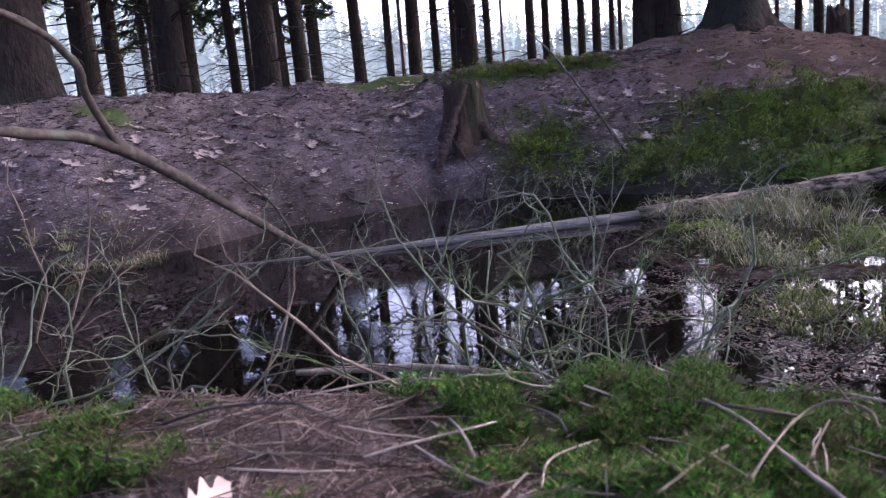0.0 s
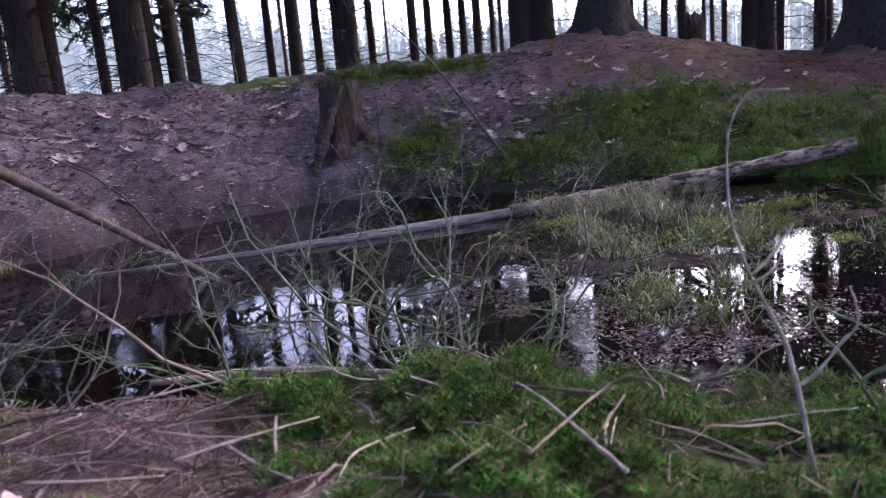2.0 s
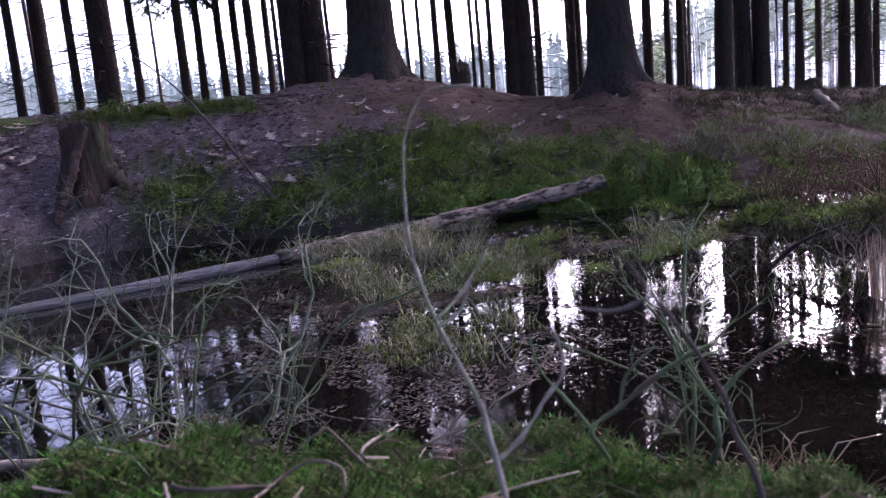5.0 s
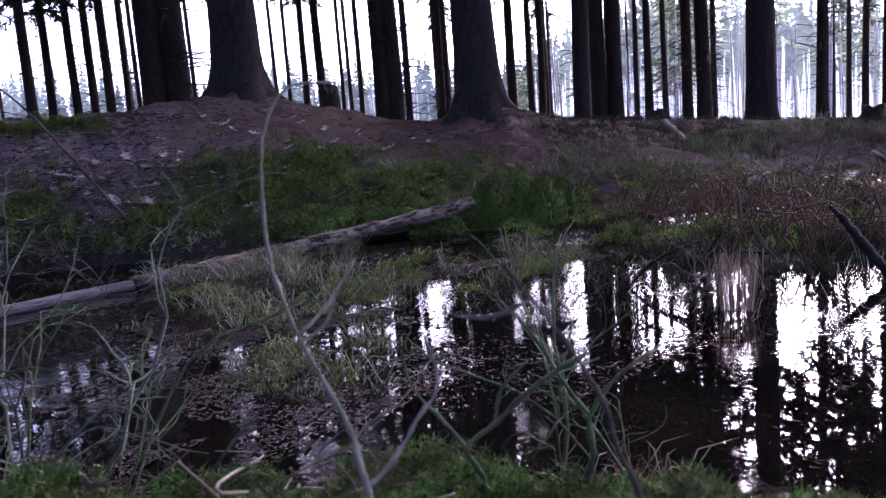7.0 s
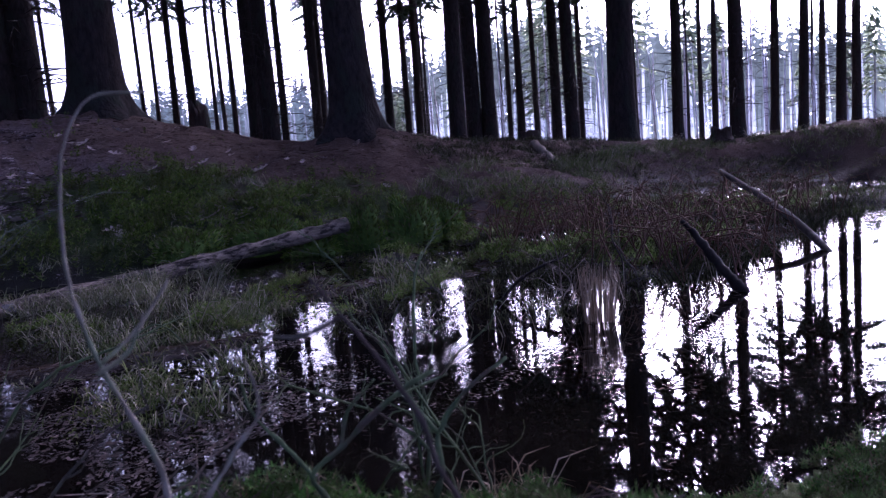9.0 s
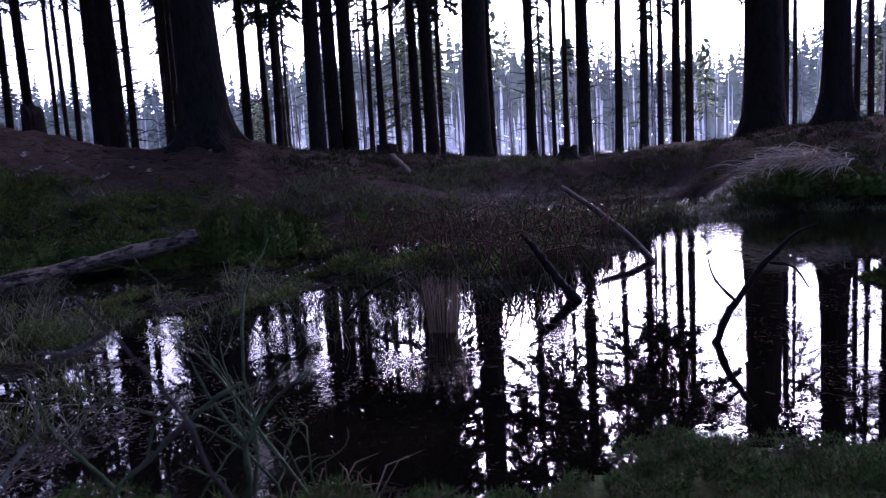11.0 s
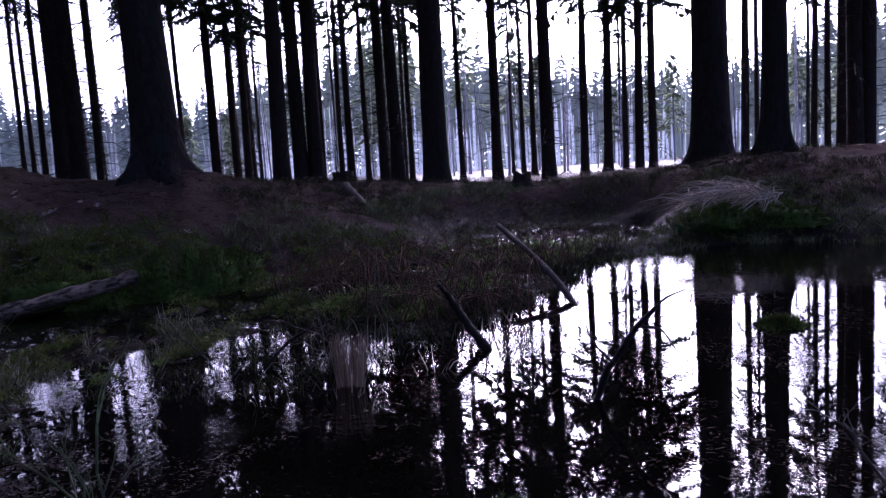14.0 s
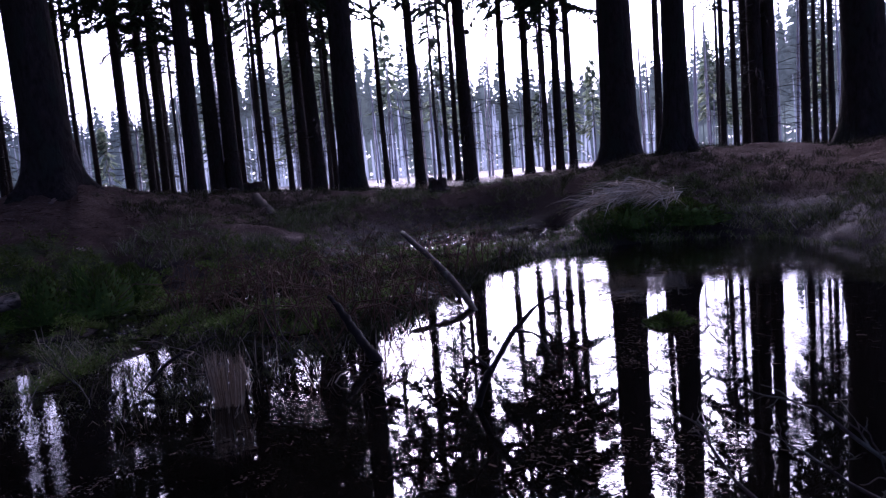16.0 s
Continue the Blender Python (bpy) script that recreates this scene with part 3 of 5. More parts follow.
# unseen spruces added behind and beside the hollow to hold back sky light
UNSEEN_SPRUCES = [(-6.5, 4.0, 0.4), (-7.5, 8.5, 0.38), (4.9, -3.9, 0.4), (7.6, -4.6, 0.38), (12.0, -3.6, 0.4), (-11.0, 11.0, 0.36)]
rnd_t = random.Random(19)
for gx in range(-4, 4):
    for gy in range(-4, 1):
        x, y = gx * 4.9 + rnd_t.uniform(-1.4, 1.4), gy * 4.9 + 1.2 + rnd_t.uniform(-1.4, 1.4)
        if x + y < -1.0 and math.hypot(x - 0.3, y) > 4.2 and y < 2.5:
            UNSEEN_SPRUCES.append((x, y, rnd_t.uniform(0.34, 0.46)))


for k in range(30):
    az, d = radians(rnd_t.choice((rnd_t.uniform(16, 36), rnd_t.uniform(34, 60), rnd_t.uniform(36, 60)))), rnd_t.uniform(24, 44)
    FAR.append((HUB[0] + d * math.sin(az), d * math.cos(az)))


def spruce(x, y, dia, trunk, twigs, crown, label, tall=1.0):
    s = dia / 0.36
    root = new("spruce_tree")
    root.location = (x, y, gz(x, y) - 0.03)
    root.scale = (s, s, tall)
    root.rotation_euler = (0, 0, random.uniform(0, 6.28))
    tagged(root, label, "tree", "spruces of the stand")
    part("trunk", trunk, None, root)
    if twigs:
        tagged(part("brushwood", twigs, None, root), kind="stuff")
    tagged(part("crown", crown, None, root), kind="stuff")


def crown_for(x, y, d, k):
    """Low dense green to the north-west and over the clearing's edge, high thin tops where the sky shows through."""
    az = math.degrees(math.atan2(x - HUB[0], y))
    if az + math.degrees(9.4 * d / math.hypot(x - HUB[0], y)) < -3:
        return DENSE_CROWNS[k % 3]
    if az < -5:
        return NARROW_CROWNS[k % 3]
    if 43 < az < 76:
        return CROWNS[k % 3] if d > 0.32 or k % 2 else HIGH_CROWNS[k % 3]
    if x < 2 or 32 < az <= 43 or az >= 76:
        return TOP_CROWNS[k % 2]
    return HIGH_CROWNS[k % 3]


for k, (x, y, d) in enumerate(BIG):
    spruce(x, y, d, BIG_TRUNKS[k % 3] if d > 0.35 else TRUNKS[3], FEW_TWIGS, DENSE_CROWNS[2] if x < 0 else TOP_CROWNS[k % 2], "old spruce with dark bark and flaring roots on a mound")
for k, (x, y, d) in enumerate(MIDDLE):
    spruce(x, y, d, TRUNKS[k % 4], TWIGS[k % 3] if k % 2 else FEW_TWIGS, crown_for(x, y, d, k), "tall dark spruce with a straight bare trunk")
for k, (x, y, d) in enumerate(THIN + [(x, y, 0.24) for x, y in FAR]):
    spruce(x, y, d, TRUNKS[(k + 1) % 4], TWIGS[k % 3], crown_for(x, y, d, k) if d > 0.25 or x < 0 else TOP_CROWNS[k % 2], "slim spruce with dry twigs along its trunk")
# out of view: dense crowns on the left darken the mirrored sky
for k, (x, y, d) in enumerate(UNSEEN_SPRUCES):
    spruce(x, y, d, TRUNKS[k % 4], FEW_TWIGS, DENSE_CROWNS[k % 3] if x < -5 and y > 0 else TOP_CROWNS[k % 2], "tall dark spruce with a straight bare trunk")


def far_woods():
    """A younger stand beyond the clearing: thin trunks under green tops, light and haze put into their pale colours."""
    trunks, tops, white, rnd = Geo(), Geo(), Geo(), random.Random(5)
    az_h, hs = [-50, 8, 14, 24, 44, 50, 58, 66, 74, 82, 92, 120], [16, 15, 8, 6.5, 6.5, 14, 16, 11, 8, 7, 9, 11]
    for k in range(30):
        az, d = rnd.uniform(42, 118), 62 + 30 * rnd.random()
        h = float(np.interp(az, az_h, hs)) * rnd.uniform(0.75, 1.15) * (0.6 + d / 130)
        x, y = HUB[0] + d * math.sin(radians(az)), d * math.cos(radians(az))
        z, bare = gz(x, y), h * rnd.uniform(0.18, 0.42)
        r = rnd.uniform(0.06, 0.13)
        lean = Vector((rnd.uniform(-0.3, 0.3), rnd.uniform(-0.3, 0.3), h))
        o = Vector((x, y, z))
        trunks.tube([o, o + lean * 0.5, o + lean], [r, r * 0.7, 0.015], 5, False)
        for _ in range(int(34 + h * 9)):
            q = rnd.random() ** 0.8
            hh = bare + (h - bare) * q
            ln = (0.5 + 0.17 * h * (1 - q)) * rnd.uniform(0.5, 1)
            a = rnd.uniform(0, 2 * math.pi)
            dirn = Vector((math.cos(a), math.sin(a), rnd.uniform(-0.5, 0.1)))
            b2 = o + lean * (hh / h) + dirn * ln * 0.15
            tops.blade(b2, b2 + dirn * ln, rnd.uniform(0.15, 0.42), -0.08, dirn.cross((rnd.uniform(-0.6, 0.6), rnd.uniform(-0.6, 0.6), 1)))
            tops.blade(b2 + dirn * ln * 0.3, b2 + dirn * ln * 0.8 + Vector((rnd.uniform(-0.3, 0.3), rnd.uniform(-0.3, 0.3), -0.35)), rnd.uniform(0.12, 0.3), -0.05)
    for _ in range(75):
        az, d = rnd.uniform(44, 110), rnd.uniform(40, 62)
        x, y = HUB[0] + d * math.sin(radians(az)), d * math.cos(radians(az))
        o, r = Vector((x, y, gz(x, y))), rnd.uniform(0.05, 0.1)
        lean = Vector((rnd.uniform(-0.25, 0.25), rnd.uniform(-0.25, 0.25), rnd.uniform(5, 9)))
        white.tube([o, o + lean * 0.5, o + lean], [r, r * 0.85, r * 0.4], 5, False)
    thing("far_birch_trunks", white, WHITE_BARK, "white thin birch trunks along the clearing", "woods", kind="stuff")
    thing("far_woods_trunks", trunks, LIT_PALE_BARK, "thin trunks of the far young stand, coloured pale as lit", "woods", kind="stuff")
    thing("far_woods_foliage", tops, HAZED_NEEDLES, "green needle crowns of the far young stand, lightened for haze", "woods", kind="stuff", smooth=False)


far_woods()


# how high the far tree line stands over the horizon, in degrees, by the compass
SKYLINE_AZ = [-62, -20, -6, 0, 8, 14, 24, 38, 44, 48, 54, 60, 66, 72, 79, 85, 92, 132]
SKYLINE = [13, 12.5, 10.5, 7.6, 6.8, 6.6, 6.8, 6.3, 6.8, 8.8, 11.2, 10.6, 9.2, 8.0, 6.6, 8.0, 12, 13.5]


def glowing_haze_woods(d, seed, strength, tint, az, end, tallest, bare):
    """A far row of spruces with haze put in as glow: spires of ragged drooping branches, each of its own shade."""
    m = bpy.data.materials.new("glowing haze distance")
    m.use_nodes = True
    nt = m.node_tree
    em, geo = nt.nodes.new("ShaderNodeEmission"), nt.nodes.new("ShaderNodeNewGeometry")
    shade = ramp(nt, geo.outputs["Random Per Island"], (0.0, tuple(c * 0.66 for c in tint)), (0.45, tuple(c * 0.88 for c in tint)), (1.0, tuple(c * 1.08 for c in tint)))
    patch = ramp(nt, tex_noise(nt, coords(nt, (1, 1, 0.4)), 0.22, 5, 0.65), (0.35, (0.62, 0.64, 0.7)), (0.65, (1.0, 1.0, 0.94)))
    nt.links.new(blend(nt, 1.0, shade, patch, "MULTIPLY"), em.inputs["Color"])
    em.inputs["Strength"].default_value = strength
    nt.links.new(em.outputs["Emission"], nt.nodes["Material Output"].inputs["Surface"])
    g, rnd = Geo(), random.Random(seed)
    while az < end:
        h = d * math.tan(radians(float(np.interp(az, SKYLINE_AZ, SKYLINE)))) * tallest * rnd.uniform(0.82, 1.08)
        dd = d + rnd.uniform(-5, 5)
        a = radians(az)
        foot, out = Vector((dd * math.sin(a), dd * math.cos(a), 0.0)), Vector((math.cos(a), -math.sin(a), 0.0))
        half, tiers = min(h * rnd.uniform(0.11, 0.17), 2.6), int(14 + h * 1.3)
        for k in range(tiers):
            q = bare + (1 - bare) * (k + rnd.random()) / tiers
            wide = half * (1 - q) ** 0.75 * min(1.0, 0.45 + (q - bare) * 2.5) + 0.06
            for sgn in (-1, 1, -1, 1, rnd.choice((-1, 1))):
                reach, z0 = sgn * wide * rnd.uniform(0.35, 1.2), h * q + rnd.uniform(-0.2, 0.2)
                thick, n = rnd.uniform(0.25, 0.6) * (0.5 + 0.5 * wide / half), len(g.v)
                drop = abs(reach) * rnd.uniform(0.1, 0.55)
                p = foot + Vector((0, 0, z0)) + out * rnd.uniform(-0.25, 0.25) * wide
                g.v += [p + Vector((0, 0, thick * 0.5)), p + out * reach * 0.6 + Vector((0, 0, -drop * 0.4)), p + out * reach + Vector((0, 0, -drop)),
                        p + out * reach * 0.55 + Vector((0, 0, -drop - thick * rnd.uniform(0.2, 0.9))), p + Vector((0, 0, -thick * 0.6))]
                g.f.append((n, n + 1, n + 2, n + 3, n + 4))
        n = len(g.v)
        for k, w in ((0.0, 0.14), (0.97, 0.03)):
            g.v += [foot + Vector((0, 0, h * k - 1.0)) - out * w, foot + Vector((0, 0, h * k - 1.0)) + out * w]
        g.f.append((n, n + 1, n + 3, n + 2))
        az += math.degrees(half / d) * rnd.uniform(0.35, 1.0)
    thing("backdrop", g, m, "far tree line beyond the clearing, haze painted as glow", "backdrop", kind="structure", smooth=False)


def glowing_trunks(d, count, seed, strength, az0, az1):
    """Pale trunks at the edge of the far stand; their glow stands in for light from the open sky."""
    m = bpy.data.materials.new("glowing pale trunks")
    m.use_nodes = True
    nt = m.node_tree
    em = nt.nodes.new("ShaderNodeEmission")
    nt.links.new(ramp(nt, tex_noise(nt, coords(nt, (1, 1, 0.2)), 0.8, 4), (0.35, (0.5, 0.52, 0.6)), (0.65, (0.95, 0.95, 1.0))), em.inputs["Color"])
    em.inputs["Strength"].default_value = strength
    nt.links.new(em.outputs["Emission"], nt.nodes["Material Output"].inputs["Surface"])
    g, rnd = Geo(), random.Random(seed)
    for k in range(count):
        az = radians(rnd.uniform(az0, az1))
        dd, r = d + rnd.uniform(-5, 5), rnd.uniform(0.08, 0.2)
        o = Vector((dd * math.sin(az), dd * math.cos(az), -0.5))
        lean = Vector((rnd.uniform(-0.4, 0.4), rnd.uniform(-0.4, 0.4), rnd.uniform(5, 11)))
        g.tube([o, o + lean * 0.6, o + lean], [r, r * 0.8, r * 0.4], 4, False)
    thing("backdrop", g, m, "pale trunks of the far stand, glow standing in for light", "backdrop", kind="structure", smooth=False)


# the glow that stands in for mist grows brighter towards the clearing's open side
glowing_trunks(106, 170, 93, 0.24, 46, 84)
glowing_trunks(106, 60, 94, 0.1, 14, 46)
glowing_trunks(106, 110, 95, 0.035, -45, 14)
glowing_trunks(106, 40, 96, 0.2, 84, 108)
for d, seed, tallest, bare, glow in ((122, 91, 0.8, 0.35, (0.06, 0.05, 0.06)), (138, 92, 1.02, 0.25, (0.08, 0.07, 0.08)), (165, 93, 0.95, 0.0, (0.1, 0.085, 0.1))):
    glowing_haze_woods(d, seed, glow[0], (0.84, 0.96, 0.97), -62, 6, tallest, bare)
    glowing_haze_woods(d, seed + 10, glow[1], (0.82, 0.96, 0.95), 6, 44, tallest, bare)
    glowing_haze_woods(d, seed + 20, glow[2], (0.88, 0.98, 0.88), 44, 132, tallest, bare)


# ---- stumps and logs ----
def stump(x, y, z, radius, height, seed, mat, label, jag=0.15, flare=1.5):
    g, rnd = Geo(), random.Random(seed)
    sides, hs = 18, [-0.15, 0.0, 0.12, 0.3, 0.55, 0.8, 1.0]
    tops = [1 + rnd.uniform(-jag, jag) for _ in range(sides)]
    for h in hs:
        for s in range(sides):
            a = 2 * math.pi * s / sides
            r = radius * (1 + (flare - 1) * math.exp(-max(h, 0) / 0.22)) * (1 + 0.1 * math.cos(5 * a + seed) * math.exp(-max(h, 0) / 0.4) + rnd.uniform(-0.05, 0.05))
            g.v.append(Vector((r * math.cos(a), r * math.sin(a), h * height * (tops[s] if h > 0.7 else 1))))
    n = len(hs)
    for k in range(n - 1):
        for s in range(sides):
            a, b2 = k * sides + s, k * sides + (s + 1) % sides
            g.f.append((a, b2, b2 + sides, a + sides))
    c = len(g.v)
    g.v.append(Vector((0, 0, height * 0.86)))
    for s in range(sides):
        g.f.append(((n - 1) * sides + s, (n - 1) * sides + (s + 1) % sides, c))
    ob = thing("tree_stump", g, mat, label, "stump")
    ob.location = (x, y, z)
    return ob


def rod(name, pts, radii, mat, label, category, sides=9, wob=0.0, seed=0):
    """A log or stick with an uneven, knotted outline."""
    if name == "stick":
        radii = [r * 0.75 for r in radii]
    rnd = random.Random(seed)
    pts = [Vector(p) for p in pts]
    fine, fr = [], []
    steps = 5 if max(radii) < 0.03 else 12
    for k in range(len(pts) - 1):
        p0, p1, p2, p3 = pts[max(k - 1, 0)], pts[k], pts[k + 1], pts[min(k + 2, len(pts) - 1)]
        for j in range(steps):
            t = j / steps
            q = 0.5 * ((2 * p1) + (p2 - p0) * t + (2 * p0 - 5 * p1 + 4 * p2 - p3) * t * t + (3 * p1 - p0 - 3 * p2 + p3) * t ** 3)
            r = radii[k] + (radii[k + 1] - radii[k]) * t
            fine.append(q + Vector((rnd.uniform(-1, 1), rnd.uniform(-1, 1), rnd.uniform(-1, 1))) * r * wob)
            fr.append(r * (1 + rnd.uniform(-wob, wob)))
    fine.append(pts[-1])
    fr.append(radii[-1])
    g = Geo()
    g.tube(fine, fr, sides)
    for k, p in enumerate(g.v):
        c, r = fine[min(k // sides, len(fine) - 1)], fr[min(k // sides, len(fr) - 1)]
        g.v[k] = c + (p - c) * (1 + 1.6 * wob * noise.noise(p * (0.35 / max(r, 0.004)) + Vector((seed, 0, 0))))
    return thing(name, g, mat, label, category)


def old_stump(x, y, z, height):
    """A tall rotten stump: a ragged, slightly leaning shell on spreading roots, with a slab of root wood leaning out in front."""
    root = tagged(new("tree_stump"), "old rotten dark stump on spreading roots in the bank", "stump")
    root.location = (x, y, z)
    g, rnd, sides, rows = Geo(), random.Random(3), 26, 16
    tops = [1 + 0.05 * math.sin(2 * math.pi * s / sides * 3) + rnd.uniform(-0.05, 0.03) for s in range(sides)]
    for k in range(rows):
        h = -0.25 + 1.25 * k / (rows - 1)
        for s in range(sides):
            a = 2 * math.pi * s / sides
            spread = math.exp(-max(h, -0.1) / 0.24)
            r = 0.152 + 0.012 * math.cos(7 * a + h) + spread * 0.1 * max(0.0, 0.35 + 0.75 * math.cos(4 * a + 0.6)) + rnd.uniform(-0.008, 0.008)
            g.v.append(Vector((r * math.cos(a) + 0.02 * h, r * math.sin(a), h * height * (tops[s] if k > rows - 4 else 1))))
    for k in range(rows - 1):
        for s in range(sides):
            a, b2 = k * sides + s, k * sides + (s + 1) % sides
            g.f.append((a, b2, b2 + sides, a + sides))
    c = len(g.v)
    g.v.append(Vector((0, 0, height * 0.8)))
    g.f += [((rows - 1) * sides + s, (rows - 1) * sides + (s + 1) % sides, c) for s in range(sides)]
    part("shell", g, STUMPWOOD, root)
    for pts, rad in (([(0.03, -0.14, 0.42), (-0.03, -0.17, 0.3), (-0.1, -0.2, 0.13), (-0.16, -0.24, 0.0), (-0.22, -0.28, -0.12), (-0.25, -0.31, -0.2)], [0.02, 0.028, 0.033, 0.036, 0.034, 0.024]),
                     ([(0.1, -0.05, 0.16), (0.2, -0.1, 0.03), (0.32, -0.16, -0.1), (0.42, -0.22, -0.22)], [0.05, 0.045, 0.035, 0.025])):
        ob = rod("root", pts, rad, STUMPROOT, "", "", 10, 0.14, 14)
        ob.parent = root


old_stump(0.59, 5.92, 0.42, 0.46)
stump(4.87, 7.85, gz(4.87, 7.85), 0.11, 0.36, 5, STUMPWOOD, "broken jagged stump beside a big spruce", 0.4)
stump(8.07, 5.58, gz(8.07, 5.58), 0.13, 0.16, 6, STUMPWOOD, "low dark sawn stump", 0.12)
stump(7.75, 5.75, gz(7.75, 5.75), 0.16, 0.1, 8, STUMPWOOD, "low dark sawn stump", 0.2)
stump(9.63, 3.76, gz(9.63, 3.76), 0.12, 0.16, 9, STUMPWOOD, "low dark sawn stump", 0.25)


fallen = new("fallen_log")
tagged(fallen, "fallen thin log lying across the pond, barkless at one end", "log")
for nm, pts, rad, mat, lab in (
        ("wet_end", [(-0.95, 3.72, -0.005), (-0.3, 3.71, 0.0), (0.3, 3.75, 0.012), (0.96, 3.83, 0.022), (1.5, 3.9, 0.036)], [0.008, 0.016, 0.023, 0.028, 0.026], LOGWOOD, "bleached wet wood"),
        ("barked_end", [(1.3, 3.88, 0.03), (1.95, 3.96, 0.05), (2.7, 3.93, 0.105), (3.42, 3.75, 0.19)], [0.036, 0.04, 0.044, 0.047], LOGBARK, "flaking old bark")):
    ob = rod(nm, pts, rad, mat, lab, "", 16, 0.1, 4)
    ob.parent = fallen


# ---- branches, bushes, sticks ----
def grow(g, p, d, length, radius, depth, rnd, kink=0.35, droop=0.0, fork=3, twigs=None):
    """A bare twig that zigzags and forks; its side twigs go to meshes of their own where a list is given."""
    pts, radii = [Vector(p)], [radius]
    n = 7
    d = Vector(d).normalized()
    for k in range(n):
        d = (d + Vector((rnd.uniform(-kink, kink), rnd.uniform(-kink, kink), rnd.uniform(-kink, kink) - droop))).normalized()
        pts.append(pts[-1] + d * length / n * rnd.uniform(0.6, 1.4))
        radii.append(radius * (1 - 0.55 * (k + 1) / n) * rnd.uniform(0.8, 1.2))
        if depth > 0 and rnd.random() < fork / n:
            side = (d * 0.75 + Vector((rnd.uniform(-1, 1), rnd.uniform(-1, 1), rnd.uniform(-0.5, 0.7)))).normalized()
            into = g
            if twigs is not None:
                into = Geo()
                twigs.append(into)
            grow(into, pts[-1], side, length * rnd.uniform(0.16, 0.5), radii[-1] * 0.7, depth - 1, rnd, kink, droop, fork)
    g.tube(pts, radii, 5 if radius > 0.004 else 4, False)


def bush(x, y, z, height, lean, stems, seed, mat, label, radius=0.007, depth=2, spread=0.5, name="dead_bush"):
    rnd = random.Random(seed)
    root = tagged(new(name), label, "dead branch")
    root.location = (x, y, z)
    for _ in range(stems):
        g, twigs = Geo(), []
        d = Vector(lean) + Vector((rnd.uniform(-spread, spread), rnd.uniform(-spread, spread), 1))
        o = (rnd.uniform(-0.06, 0.06), rnd.uniform(-0.06, 0.06), -0.05)
        grow(g, o, d, height * rnd.uniform(0.95, 1.5), radius * rnd.uniform(0.75, 1.1), depth, rnd, 0.42, 0.015, 5.2, twigs)
        stem = part("stem", g, mat, root)
        for tw in twigs:
            part("twig", tw, mat, stem)
    return root


GREY_BUSH = "bare lichen-grey dead branch with forked twigs, standing in the water"
MOSSY_BUSH = "mossy green dead branch with forked twigs at the bank"
GREEN_BUSH = "bare moss-green dead branch with forked twigs, standing in the water"
bush(0.4, 1.42, 0.02, 0.52, (0.05, 0.0, 0), 4, 11, LICHEN, GREY_BUSH, 0.005, 3, 0.9)
bush(0.34, 1.5, 0.0, 0.42, (-0.6, 0.1, 0), 2, 31, LICHEN, GREY_BUSH, 0.004, 2, 0.7)
bush(0.5, 1.45, 0.0, 0.4, (0.6, 0.1, 0), 2, 32, MOSSTWIG, GREEN_BUSH, 0.004, 2, 0.7)
bush(0.55, 1.5, 0.0, 0.4, (0.6, 0.0, 0), 2, 12, MOSSTWIG, GREEN_BUSH, 0.0045, 2, 0.7)
bush(0.42, 1.66, 0.0, 0.6, (-0.25, 0.1, 0), 3, 41, LICHEN, GREY_BUSH, 0.005, 3, 1.2)
bush(0.14, 1.85, 0.0, 0.6, (-0.3, 0.0, 0), 3, 42, MOSSTWIG, GREY_BUSH, 0.005, 3, 1.3)
bush(0.05, 2.3, 0.0, 0.5, (-0.1, 0.0, 0), 2, 19, LICHEN, GREY_BUSH, 0.005, 3, 0.9)
bush(0.5, 1.75, 0.0, 0.5, (0.5, 0.2, 0), 2, 43, BRANCHBARK, GREY_BUSH, 0.0045, 3, 1.2)
bush(-0.1, 1.75, 0.0, 0.45, (0.5, 0.2, 0), 2, 44, LICHEN, GREY_BUSH, 0.0045, 3, 1.2)
bush(-0.62, 1.63, 0.02, 0.5, (0.2, 0.1, 0), 2, 14, LICHEN, GREY_BUSH, 0.005, 2, 0.7)
bush(-0.88, 1.8, 0.02, 0.5, (-0.1, 0.0, 0), 2, 15, LICHEN, GREY_BUSH, 0.005, 2, 0.8)
bush(-0.97, 1.6, 0.1, 0.45, (0.7, 0.2, 0), 2, 16, LICHEN, GREY_BUSH, 0.004, 2, 0.6)
bush(-1.3, 2.6, 0.0, 0.6, (0.9, 0.1, 0), 3, 21, DEADWOOD, GREY_BUSH, 0.006, 2, 0.5)
bush(0.98, 0.86, 0.08, 0.36, (0.1, 0.1, 0), 2, 17, MOSSTWIG, MOSSY_BUSH, 0.004, 2, 0.7)
bush(1.12, 0.75, 0.05, 0.34, (0.4, 0.2, 0), 2, 18, MOSSTWIG, MOSSY_BUSH, 0.004, 2, 0.7)
bush(1.3, 4.3, 0.02, 0.6, (-0.5, 0.0, 0), 4, 22, BRANCHBARK, GREY_BUSH, 0.005, 2, 0.9)
bush(0.6, 4.6, 0.02, 0.6, (0.2, 0.0, 0), 4, 23, BRANCHBARK, GREY_BUSH, 0.005, 2, 0.9)
bush(2.05, -0.5, 0.02, 0.34, (0.1, -0.3, 0), 3, 24, BRANCHBARK, "dead grey branches lying at the water's edge", 0.006, 2, 1.2)
bush(2.1, -0.75, 0.02, 0.38, (-0.3, 0.6, 0), 3, 25, BRANCHBARK, "dead grey branches lying at the water's edge", 0.008, 2, 0.9)
